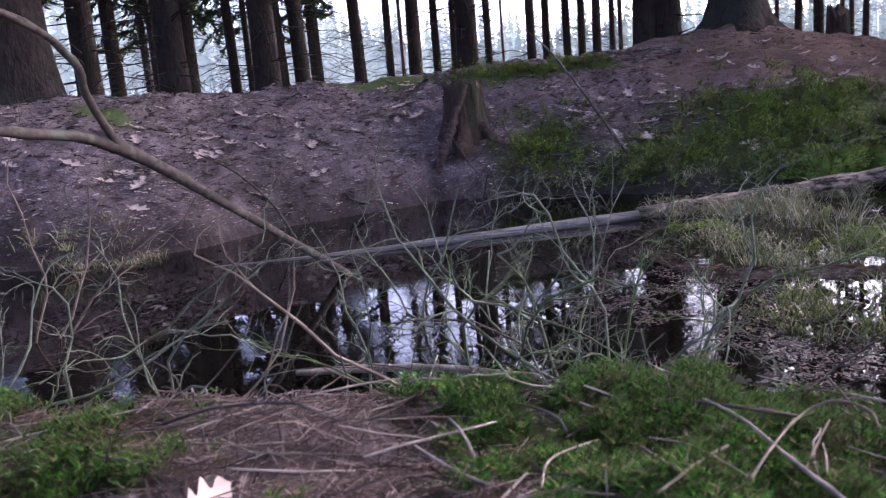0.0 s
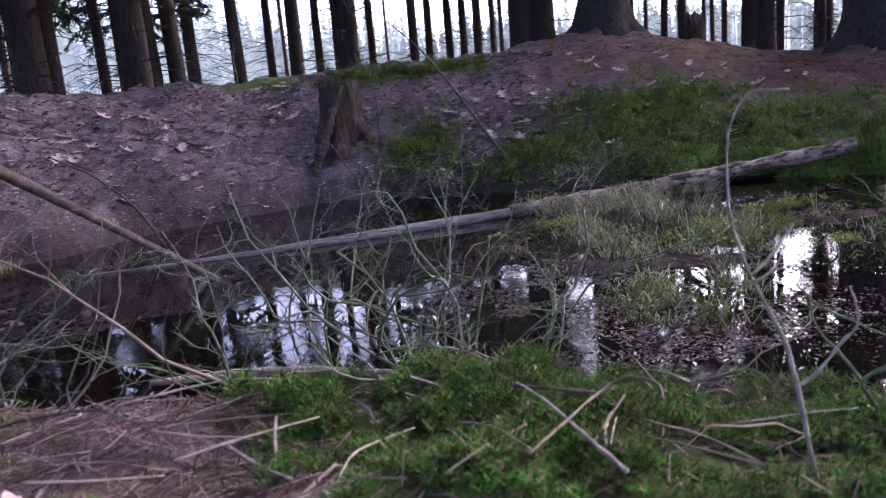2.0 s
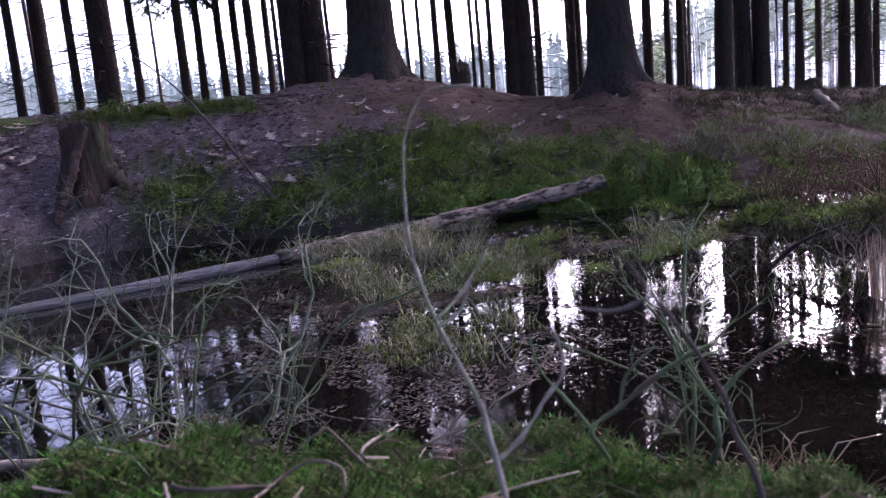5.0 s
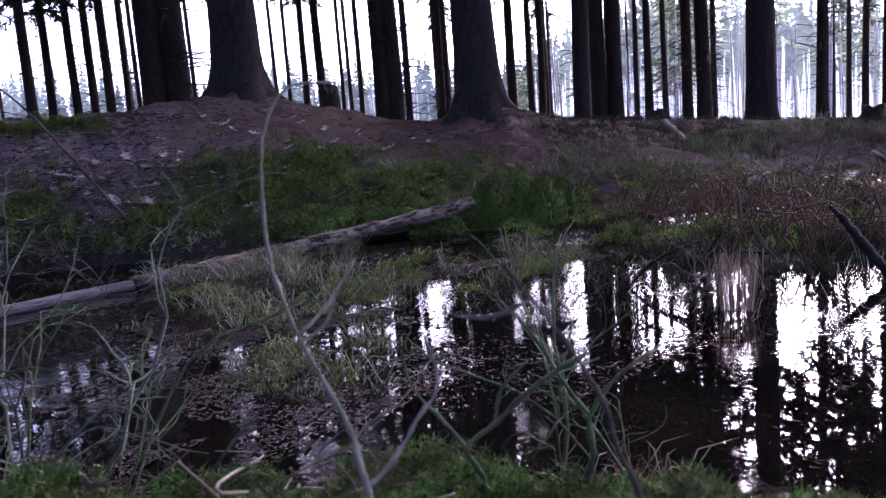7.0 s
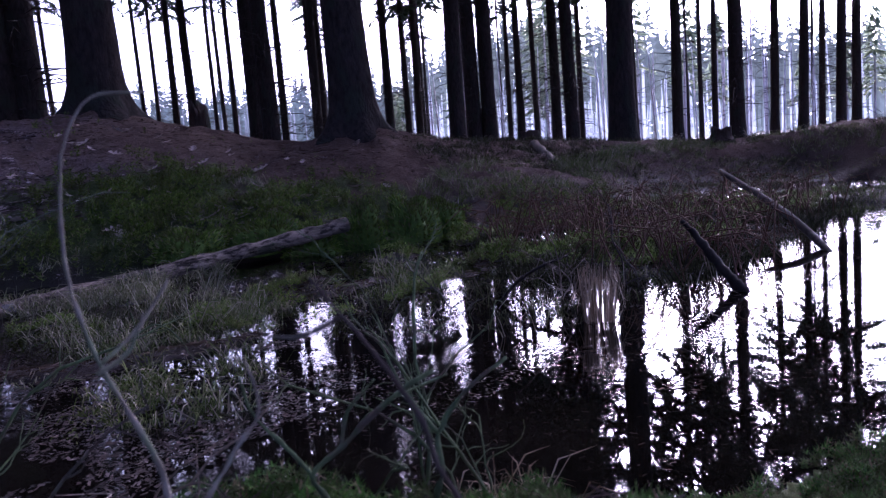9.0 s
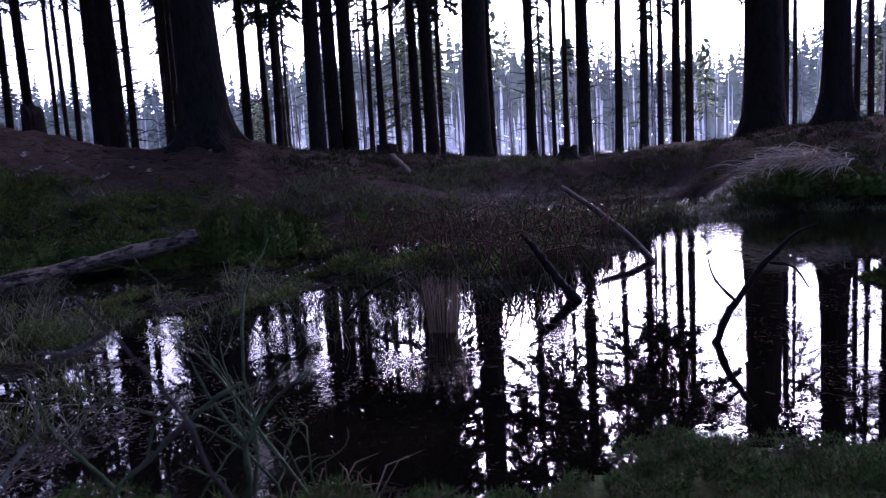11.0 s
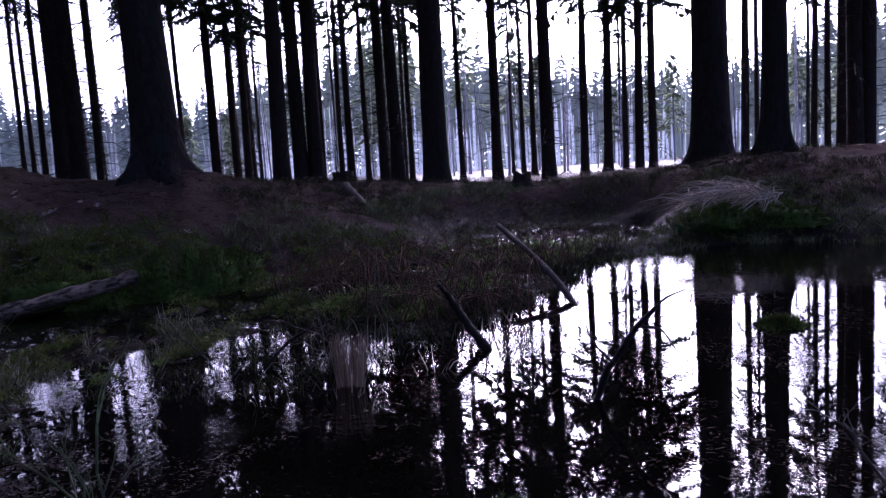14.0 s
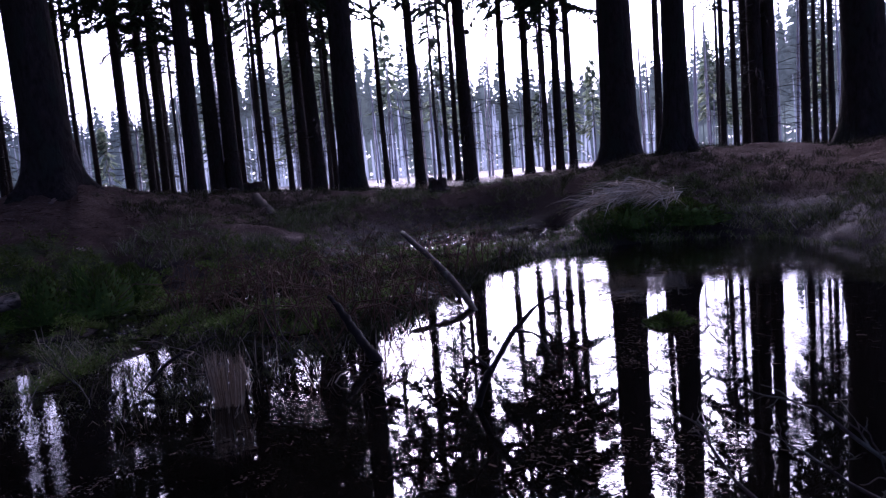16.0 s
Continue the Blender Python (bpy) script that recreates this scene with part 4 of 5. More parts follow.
for k, (x, y, lx, ly) in enumerate(((3.0, 1.55, 0.3, -0.2), (2.72, 1.62, -0.2, 0.1), (3.45, 1.5, 0.5, 0.2), (4.3, 1.75, -0.3, 0.1), (2.3, 1.9, 0.4, 0.2))):
    bush(x, y, max(gz(x, y), 0), 0.36, (lx, ly, 0), 2, 500 + k, (BRANCHBARK, DEADWOOD)[k % 2], "thin bare twigs standing in the sedge at the water's edge", 0.004, 2, 0.7)
dark = tagged(new("dark_branch"), "dark wet forked branch rising from the pond", "dead branch")
for nm, pts, rad in (("main_limb", [(2.560, 0.530, -0.080), (2.590, 0.480, 0.000), (2.600, 0.450, 0.090), (2.610, 0.410, 0.150), (2.620, 0.360, 0.230), (2.640, 0.290, 0.310)], [0.013, 0.013, 0.012, 0.011, 0.009, 0.006]),
                     ("side_twig", [(2.580, 0.330, 0.250), (2.590, 0.270, 0.240), (2.600, 0.230, 0.180)], [0.005, 0.004, 0.0025]),
                     ("side_twig", [(2.680, 0.330, 0.270), (2.690, 0.280, 0.320), (2.700, 0.220, 0.350)], [0.005, 0.004, 0.002]),
                     ("side_twig", [(2.560, 0.410, 0.130), (2.540, 0.470, 0.200), (2.530, 0.490, 0.270)], [0.005, 0.004, 0.002])):
    ob = rod(nm, pts, rad, DARKWOOD, "", "", 7, 0.15, 33)
    ob.parent = dark

for k, (x, y, lx, ly) in enumerate(((-0.28, 1.04, 1.8, -0.1), (0.15, 1.06, -1.8, 0.2), (-0.1, 1.12, 1.2, -0.8), (0.05, 0.98, -1.2, -0.9), (-0.35, 0.95, 1.0, -1.0), (0.3, 0.95, -1.0, -1.2),
                                    (0.55, 0.85, 1.2, -0.8), (0.45, 1.05, 1.6, -0.4), (-0.5, 1.15, 0.4, -1.2), (0.75, 0.7, -1.4, -0.6), (0.62, 0.55, -0.4, 1.4))):
    bush(x, y, gz(x, y) + 0.035, 0.28, (lx, ly, -0.93), 3, 400 + k, (DEADWOOD, BRANCHBARK, LICHEN)[k % 3], "dry forked brushwood lying on the near bank", 0.003, 1, 0.22, "brushwood")

fork = new("forked_branch")
tagged(fork, "long bare forked branch leaning out of the pond", "dead branch")
for nm, pts, rad in (("main_limb", [(-0.19, 3.31, -0.06), (-0.52, 2.88, 0.3), (-0.85, 2.42, 0.65), (-1.02, 2.03, 0.73), (-1.3, 1.6, 0.82)], [0.014, 0.017, 0.02, 0.015, 0.012]),
                     ("side_limb", [(-0.85, 2.42, 0.65), (-0.86, 2.25, 0.8), (-0.83, 2.11, 0.9), (-0.88, 1.87, 1.0), (-1.1, 1.5, 1.05)], [0.013, 0.012, 0.012, 0.01, 0.008])):
    ob = rod(nm, pts, rad, BRANCHBARK, "", "", 8, 0.12, 6)
    ob.parent = fork

arch = tagged(new("arching_twig"), "thin pale twig arching up from the bank, forked low down", "dead branch")
for nm, pts, rad in (("main_stem", [(0.5, 0.44, 0.28), (0.5, 0.48, 0.4), (0.5, 0.5, 0.44), (0.49, 0.53, 0.49), (0.49, 0.56, 0.54), (0.5, 0.58, 0.59), (0.51, 0.59, 0.62), (0.53, 0.59, 0.65), (0.56, 0.57, 0.652)],
                      [0.0021, 0.0019, 0.0016, 0.0015, 0.0014, 0.0013, 0.0012, 0.001, 0.0009]),
                     ("side_twig", [(0.49, 0.53, 0.49), (0.52, 0.54, 0.505), (0.545, 0.545, 0.53)], [0.0015, 0.0013, 0.0008]),
                     ("side_limb", [(0.5, 0.48, 0.4), (0.52, 0.48, 0.41), (0.54, 0.48, 0.43), (0.56, 0.48, 0.45), (0.56, 0.49, 0.48)], [0.002, 0.0017, 0.0014, 0.0012, 0.0009]), ("side_twig", [(0.48, 0.51, 0.49), (0.5, 0.51, 0.5), (0.51, 0.51, 0.52)], [0.0014, 0.0011, 0.0008])):
    ob = rod(nm, pts, rad, PALETWIG, "", "", 6, 0.3, 8)
    ob.parent = arch
near_dark = tagged(new("near_twig"), "dark bare twig hooked over the water from the near bank", "dead branch")
for nm, pts, rad in (("main_stem", [(0.6, 0.33, 0.3), (0.61, 0.36, 0.39), (0.59, 0.36, 0.43), (0.58, 0.36, 0.46), (0.56, 0.37, 0.5), (0.55, 0.38, 0.52), (0.54, 0.39, 0.54)], [0.0019, 0.0017, 0.0016, 0.0014, 0.0012, 0.0011, 0.0009]),
                     ("side_twig", [(0.55, 0.38, 0.52), (0.54, 0.4, 0.51), (0.53, 0.42, 0.51)], [0.0013, 0.001, 0.0008])):
    ob = rod(nm, pts, rad, BRANCHBARK, "", "", 6, 0.3, 18)
    ob.parent = near_dark
mossy = tagged(new("near_twig"), "mossy green forked twig on the near bank", "dead branch")
for nm, pts, rad in (("main_stem", [(0.73, 0.62, 0.14), (0.72, 0.63, 0.25), (0.72, 0.63, 0.28), (0.71, 0.64, 0.31), (0.74, 0.63, 0.33), (0.78, 0.6, 0.37), (0.82, 0.58, 0.39)], [0.0038, 0.0035, 0.0031, 0.0028, 0.0025, 0.0021, 0.0018]),
                     ("side_twig", [(0.71, 0.64, 0.31), (0.7, 0.65, 0.33), (0.68, 0.68, 0.37), (0.67, 0.68, 0.41)], [0.0026, 0.0021, 0.0017, 0.0012]),
                     ("side_twig", [(0.74, 0.63, 0.33), (0.75, 0.63, 0.36), (0.77, 0.61, 0.39)], [0.0024, 0.0018, 0.0012]),
                     ("side_twig", [(0.78, 0.6, 0.37), (0.81, 0.6, 0.37), (0.84, 0.58, 0.38)], [0.0018, 0.0014, 0.001])):
    ob = rod(nm, pts, rad, MOSSTWIG, "", "", 6, 0.3, 19)
    ob.parent = mossy
curved = tagged(new("near_twig"), "mossy green curved twig on the near bank", "dead branch")
for nm, pts, rad in (("main_stem", [(0.81, 0.56, 0.12), (0.8, 0.57, 0.25), (0.8, 0.56, 0.3), (0.81, 0.57, 0.33), (0.83, 0.55, 0.37), (0.86, 0.52, 0.4)], [0.0045, 0.004, 0.0034, 0.0029, 0.0023, 0.0018]),
                     ("side_twig", [(0.81, 0.57, 0.33), (0.8, 0.6, 0.37), (0.79, 0.62, 0.42)], [0.0024, 0.0018, 0.0012])):
    ob = rod(nm, pts, rad, MOSSTWIG, "", "", 6, 0.3, 20)
    ob.parent = curved
rod("leaning_twig", [(1.84, 5.06, 0.0), (1.62, 5.2, 0.35), (1.4, 5.35, 0.74), (1.2, 5.48, 1.05), (0.98, 5.61, 1.29)], [0.012, 0.011, 0.009, 0.007, 0.004], BRANCHBARK,
    "thin bare twig leaning over the fallen log", "dead branch", 6, 0.2, 9)
rod("leaning_twig", [(-0.590, 4.390, -0.050), (-0.620, 4.390, 0.010), (-0.710, 4.270, 0.240), (-0.860, 4.140, 0.440), (-1.010, 4.000, 0.560)], [0.009, 0.009, 0.008, 0.006, 0.003], BRANCHBARK, "thin dark twig leaning out of the pond beside a forked branch", "dead branch", 6, 0.15, 34)
rod("leaning_branch", [(4.05, 1.04, -0.03), (4.45, 1.4, 0.15), (5.0, 1.95, 0.35)], [0.016, 0.02, 0.017], BRANCHBARK, "bare grey-brown branch slanting out of the water", "dead branch", 8, 0.1, 10)
rod("snag", [(3.05, 1.02, -0.12), (3.08, 1.12, 0.0), (3.09, 1.17, 0.05), (3.13, 1.26, 0.13), (3.16, 1.33, 0.2), (3.18, 1.39, 0.25)], [0.024, 0.024, 0.022, 0.019, 0.014, 0.01], DARKWOOD, "dark wet crooked snag rising from the water", "dead branch", 8, 0.2, 11)
rod("bent_twig", [(2.53, 1.88, -0.04), (2.55, 1.86, 0.0), (2.61, 1.81, 0.08), (2.69, 1.75, 0.13), (2.79, 1.69, 0.16)], [0.008, 0.008, 0.007, 0.006, 0.003], DARKWOOD, "dark bent twig arching out of the water", "dead branch", 6, 0.15, 12)


def laid(pts):
    """The same line, lifted so far that it rests on the bumps below it."""
    need = []
    for a, b2 in zip(pts, pts[1:]):
        for t in (0.0, 0.33, 0.67, 1.0):
            x, y, z = (p + (q - p) * t for p, q in zip(a, b2))
            need.append(max(gz(x, y), 0) + 0.02 - z)
    up = max(0.0, sorted(need)[int(len(need) * 0.65)])
    return [(x, y, z + up) for x, y, z in pts]


def stick(a, b2, r, mat, label, seed, lift=0.012):
    """A dry bent stick lying on the ground between two places."""
    rnd = random.Random(seed)
    ln = math.hypot(b2[0] - a[0], b2[1] - a[1])
    bow, nx, ny = rnd.uniform(-0.09, 0.09) * ln, -(b2[1] - a[1]) / ln, (b2[0] - a[0]) / ln
    za, zb = max(gz(*a), 0) + lift, max(gz(*b2), 0) + lift
    pts = []
    for k in range(6):
        t = k / 5
        side = bow * math.sin(math.pi * t) + rnd.uniform(-1, 1) * ln * 0.022
        x, y = a[0] + (b2[0] - a[0]) * t + nx * side, a[1] + (b2[1] - a[1]) * t + ny * side
        pts.append((x, y, za + (zb - za) * t + rnd.uniform(-0.3, 0.6) * r + abs(bow) * 0.4 * math.sin(math.pi * t)))
    return rod("stick", pts, [r * 0.75, r, r * 0.95, r * 0.9, r * 0.8, r * 0.55], mat, label, "stick", 6, 0.12, seed)


rod("stick", laid([(-0.319, 1.942, 0.074), (-0.114, 1.765, 0.074), (-0.001, 1.684, 0.074), (0.111, 1.489, 0.075), (0.135, 0.726, 0.356), (0.144, 0.617, 0.377)]),
    [0.0015, 0.0021, 0.0021, 0.0021, 0.0021, 0.0015], BRANCHBARK, "long bent brown stick lying across the bank", "stick", 7, 0.14, 21)
rod("stick", laid([(-0.375, 1.778, 0.064), (-0.245, 1.802, 0.064), (-0.042, 1.737, 0.064)]),
    [0.0015, 0.0021, 0.0015], BRANCHBARK, "thin grey stick lying along the bank", "stick", 7, 0.14, 22)
rod("stick", laid([(-0.304, 1.863, 0.034), (-0.119, 1.839, 0.034), (0.077, 1.782, 0.034), (0.307, 1.643, 0.034)]),
    [0.0110, 0.0160, 0.0150, 0.0100], PALEWOOD, "thick weathered branch lying along the bank", "stick", 7, 0.14, 23)
rod("stick", laid([(0.072, 1.799, 0.064), (0.039, 1.614, 0.064), (0.038, 1.106, 0.215), (0.048, 0.710, 0.350), (0.052, 0.579, 0.381)]),
    [0.0017, 0.0025, 0.0025, 0.0025, 0.0017], PALEWOOD, "pale dry stick lying on the moss", "stick", 7, 0.14, 24)
rod("stick", laid([(-0.055, 0.700, 0.335), (0.004, 0.710, 0.341), (0.095, 0.765, 0.328)]),
    [0.0016, 0.0022, 0.0016], PALEWOOD, "pale dry stick lying on the moss", "stick", 7, 0.14, 25)
rod("stick", laid([(0.102, 1.725, 0.064), (0.173, 1.472, 0.065), (0.148, 0.688, 0.347)]),
    [0.0009, 0.0013, 0.0009], BRANCHBARK, "thin brown stick on the moss", "stick", 7, 0.14, 26)
rod("stick", laid([(0.103, 0.538, 0.367), (0.121, 0.605, 0.353), (0.150, 0.664, 0.333), (0.193, 0.692, 0.328)]),
    [0.0012, 0.0017, 0.0017, 0.0012], PALEWOOD, "pale bent stick on the moss", "stick", 7, 0.14, 27)
rod("stick", laid([(-0.001, 0.696, 0.344), (0.034, 0.625, 0.348), (0.064, 0.556, 0.364)]),
    [0.0015, 0.0020, 0.0015], PALEWOOD, "pale dry stick on the moss", "stick", 7, 0.14, 28)
rod("stick", laid([(-0.184, 0.668, 0.354), (-0.124, 0.665, 0.345), (-0.065, 0.689, 0.326)]),
    [0.0013, 0.0020, 0.0013], PALEWOOD, "pale dry stick on the needle litter", "stick", 7, 0.14, 29)
rod("stick", laid([(-0.179, 0.706, 0.352), (-0.117, 0.711, 0.341), (-0.058, 0.717, 0.329)]),
    [0.0009, 0.0013, 0.0009], BRANCHBARK, "thin brown stick on the needle litter", "stick", 7, 0.14, 30)
rod("stick", laid([(0.315, 0.709, 0.353), (0.310, 0.610, 0.374), (0.327, 0.574, 0.358), (0.335, 0.528, 0.352), (0.340, 0.486, 0.350)]),
    [0.0014, 0.0020, 0.0025, 0.0030, 0.0034], PALEWOOD, "long bleached stick tapering to a point on the moss", "stick", 7, 0.14, 31)
rod("stick", laid([(0.252, 0.472, 0.391), (0.319, 0.566, 0.366), (0.382, 0.634, 0.357), (0.416, 0.635, 0.368), (0.433, 0.605, 0.369), (0.425, 0.577, 0.363)]),
    [0.0015, 0.0020, 0.0020, 0.0020, 0.0020, 0.0015], DEADWOOD, "grey hooked stick on the moss", "stick", 7, 0.14, 32)
rod("stick", laid([(0.333, 0.541, 0.350), (0.365, 0.581, 0.348), (0.408, 0.628, 0.352)]),
    [0.0013, 0.0018, 0.0013], DEADWOOD, "short grey stick on the moss", "stick", 7, 0.14, 33)
rod("stick", laid([(0.345, 0.527, 0.355), (0.361, 0.555, 0.355), (0.386, 0.602, 0.342)]),
    [0.0008, 0.0011, 0.0008], PALEWOOD, "short pale twig on the moss", "stick", 7, 0.14, 34)
rod("stick", laid([(0.469, 1.483, 0.036), (0.324, 0.744, 0.334), (0.393, 0.659, 0.345)]),
    [0.0023, 0.0034, 0.0023], BRANCHBARK, "dark broken branch half sunk in the moss", "stick", 7, 0.14, 35)
rod("stick", laid([(0.762, 1.485, 0.044), (0.822, 1.395, 0.045), (0.471, 0.655, 0.356), (0.481, 0.623, 0.356)]),
    [0.0013, 0.0020, 0.0020, 0.0013], PALEWOOD, "pale brown stick at the edge of the moss", "stick", 7, 0.14, 36)
rod("stick", laid([(0.468, 0.535, 0.348), (0.503, 0.530, 0.348), (0.550, 0.532, 0.345), (0.601, 0.524, 0.344)]),
    [0.0008, 0.0011, 0.0011, 0.0008], PALEWOOD, "thin pale stick on the moss", "stick", 7, 0.14, 37)
rod("stick", laid([(0.186, 0.494, 0.375), (0.218, 0.517, 0.377), (0.253, 0.565, 0.361), (0.285, 0.584, 0.361)]),
    [0.0015, 0.0020, 0.0020, 0.0015], DEADWOOD, "grey stick crossing another on the moss", "stick", 7, 0.14, 38)
rod("stick", laid([(0.225, 0.651, 0.336), (0.222, 0.587, 0.354), (0.218, 0.517, 0.377)]),
    [0.0017, 0.0025, 0.0017], DEADWOOD, "short grey stick on the moss", "stick", 7, 0.14, 39)
rod("stick", laid([(0.232, 0.646, 0.347), (0.250, 0.587, 0.365), (0.257, 0.536, 0.374), (0.268, 0.510, 0.371)]),
    [0.0006, 0.0008, 0.0008, 0.0006], PALEWOOD, "thin pale twig on the moss", "stick", 7, 0.14, 40)
rod("leaning_log", [(6.35, 3.8, 0.1), (6.8, 4.3, 0.34), (7.3, 4.97, 0.62)], [0.045, 0.05, 0.055], DEADWOOD, "barkless log leaning on the far bank", "log", 8, 0.12, 12)
rnd_s = random.Random(77)
for k in range(90):
    az, r = rnd_s.uniform(-45, 60), rnd_s.uniform(0.55, 1.35)
    x, y = HUB[0] - 0.1 + r * math.sin(radians(az)), r * math.cos(radians(az))
    if gz(x, y) < -0.02:
        continue
    a, ln = rnd_s.uniform(-1.2, 1.2), rnd_s.uniform(0.04, 0.18)
    stick((x, y), (x + ln * math.cos(a), y + ln * math.sin(a)), rnd_s.uniform(0.0006, 0.0014), rnd_s.choice((DEADWOOD, PALEWOOD, DEADWOOD, BRANCHBARK)), "thin dry twig lying on the bank", 100 + k, rnd_s.uniform(0.012, 0.034))


rnd_s = random.Random(79)
for k in range(44):
    x, y = rnd_s.uniform(-0.62, 0.1), rnd_s.uniform(0.62, 1.25)
    if gz(x, y) < 0.02:
        continue
    a, ln = rnd_s.uniform(-0.7, 0.7), rnd_s.uniform(0.08, 0.26)
    stick((x, y), (x + ln * math.cos(a), y + ln * math.sin(a)), rnd_s.uniform(0.0008, 0.002), rnd_s.choice((DEADWOOD, PALEWOOD, BRANCHBARK)), "thin dry twig lying on the needle litter", 600 + k, rnd_s.uniform(0.012, 0.03))


rnd_s = random.Random(78)
for k in range(14):
    az, r = rnd_s.uniform(2, 62), rnd_s.uniform(0.48, 1.1)
    x, y = HUB[0] - 0.1 + r * math.sin(radians(az)), r * math.cos(radians(az))
    a, ln = rnd_s.uniform(0, 3.14), rnd_s.uniform(0.06, 0.22)
    stick((x, y), (x + ln * math.cos(a), y + ln * math.sin(a)), rnd_s.uniform(0.0006, 0.0017), rnd_s.choice((DEADWOOD, PALEWOOD, BRANCHBARK, BRANCHBARK)), "dry twig lying tangled on the moss", 300 + k, rnd_s.uniform(0.01, 0.05))


def bramble(x, y, seed, count=34, size=0.45):
    rnd = random.Random(seed)
    root = tagged(new("bramble"), "tangle of bare brown bramble stems on the low shore", "shrub", "brambles on the shore")
    root.location = (x, y, max(gz(x, y), 0))
    for _ in range(count):
        g = Geo()
        a, ln = rnd.uniform(0, 6.28), size * rnd.uniform(0.4, 1.2)
        o = Vector((rnd.uniform(-0.35, 0.35), rnd.uniform(-0.3, 0.3), -0.02))
        d = Vector((math.cos(a), math.sin(a), 0))
        top = rnd.uniform(0.1, 0.3)
        cane = [o, o + d * ln * 0.35 + Vector((0, 0, top)), o + d * ln * 0.7 + Vector((0, 0, top * 1.1)), o + d * ln + Vector((0, 0, top * rnd.uniform(0.2, 0.9)))]
        g.tube(cane, [0.004, 0.0035, 0.003, 0.0015], 4, False)
        for _ in range(3):
            k = rnd.choice((1, 2))
            g.tube([cane[k], cane[k] + Vector((rnd.uniform(-0.15, 0.15), rnd.uniform(-0.15, 0.15), rnd.uniform(-0.05, 0.12)))], [0.002, 0.001], 3, False)
        part("cane", g, BRAMBLE, root)


rnd_b = random.Random(31)
for k in range(11):
    bramble(rnd_b.uniform(3.4, 6.2), rnd_b.uniform(1.45, 3.0), 200 + k, 22, 0.36)


# ---- grass, moss, leaves, litter ----
def scatter(count, region, seed):
    """Random places in a box of the plan."""
    rng = np.random.RandomState(seed)
    x0, y0, x1, y1 = region
    return rng.uniform(x0, x1, count), rng.uniform(y0, y1, count)


def grass(name, count, region, seed, size, mat, label, keep):
    g, rnd = Geo(), random.Random(seed)
    xs, ys = scatter(count, region, seed)
    zs = ground_z(xs, ys)
    for x, y, z, ok in zip(xs, ys, zs, keep(xs, ys, zs)):
        if not ok:
            continue
        z = max(z, 0) - 0.005
        grown = size * (1 + 1.7 * float(value_noise(x, y, 4.0, 39)))
        wide = 0.03 * rnd.uniform(0.5, 1.6)
        for _ in range(16):
            a, ln = rnd.uniform(0, 6.28), grown * rnd.uniform(0.5, 1.3)
            d = Vector((math.cos(a), math.sin(a), 0)) * ln * rnd.uniform(0.2, 1.0)
            o = Vector((x + rnd.gauss(0, wide), y + rnd.gauss(0, wide), z))
            g.blade(o, o + d + Vector((0, 0, ln * rnd.uniform(0.1, 0.75))), rnd.uniform(0.0018, 0.004), ln * 0.25)
    return thing(name, g, mat, label, "grass", kind="stuff", smooth=False)


grass("marsh_grass", 5200, (0.9, 1.25, 5.6, 4.1), 301, 0.078, GRASS, "low fresh green marsh grass in tufts on the sodden tongue of land",
      lambda x, y, z: (z > -0.025) & (z < 0.22) & (value_noise(x, y, 2.5, 31) + 0.9 * value_noise(x, y, 7, 34) > 0.3) & ~trampled(x, y) & ((x < 3.3) | (y > 2.6)))
grass("tongue_grass", 620, (1.05, 2.3, 3.4, 3.6), 312, 0.055, DRY_GRASS, "pale dead grass laid flat over the mud of the tongue of land",
      lambda x, y, z: (z > -0.02) & (z < 0.2) & ~trampled(x, y) & (value_noise(x, y, 4, 51) > 0.05))
grass("tussock", 120, (1.1, 2.25, 3.6, 3.5), 315, 0.13, DRY_GRASS, "arching tussocks of half-dead grass on the tongue of land",
      lambda x, y, z: (z > -0.03) & ~trampled(x, y) & (value_noise(x, y, 3, 53) > -0.05))
grass("log_grass", 330, (1.45, 3.66, 2.7, 4.0), 307, 0.12, DRY_GRASS, "dead pale grass caught along the fallen log",
      lambda x, y, z: (value_noise(x, y, 4.0, 41) > 0.0) & (wetness(x, y) < 0.3))
grass("bank_sedge", 420, (0.8, 4.25, 3.8, 5.4), 309, 0.09, DRY_GRASS, "thin half-dead grass among the moss of the far bank",
      lambda x, y, z: (z > 0.0) & (z < 0.5) & (value_noise(x, y, 2.2, 44) > -0.05))
grass("water_grass", 1500, (0.6, 1.4, 3.0, 2.7), 304, 0.085, GRASS, "thin sedge tufts standing in the shallow water",
      lambda x, y, z: (z < 0.0) & (value_noise(x, y, 2.6, 35) + 0.8 * value_noise(x, y, 8, 36) > 0.3 + 0.5 * np.maximum(x - 1.35, 0)))
grass("reed_stalks", 150, (2.0, 1.35, 3.3, 2.3), 313, 0.1, SEDGE, "thin dead reed stalks and drowned grass standing in the water",
      lambda x, y, z: (z < 0.02) & (value_noise(x, y, 3, 52) > -0.1))
grass("near_tuft", 26, (1.08, 0.68, 1.24, 0.86), 306, 0.07, STRAW, "tuft of dry grass on the edge of the near bank", lambda x, y, z: z > -0.1)
grass("shore_grass", 7500, (4.8, -1.8, 10.0, 4.5), 302, 0.095, GRASS, "tufts of grass along the far shore",
      lambda x, y, z: (z > -0.05) & (z < 0.55) & (value_noise(x, y, 1.5, 32) + 0.5 * value_noise(x, y, 5, 37) > -0.3 + 0.7 * z) & (low_land(x, y) < 0.4) & (wetness(x, y) < 0.3))
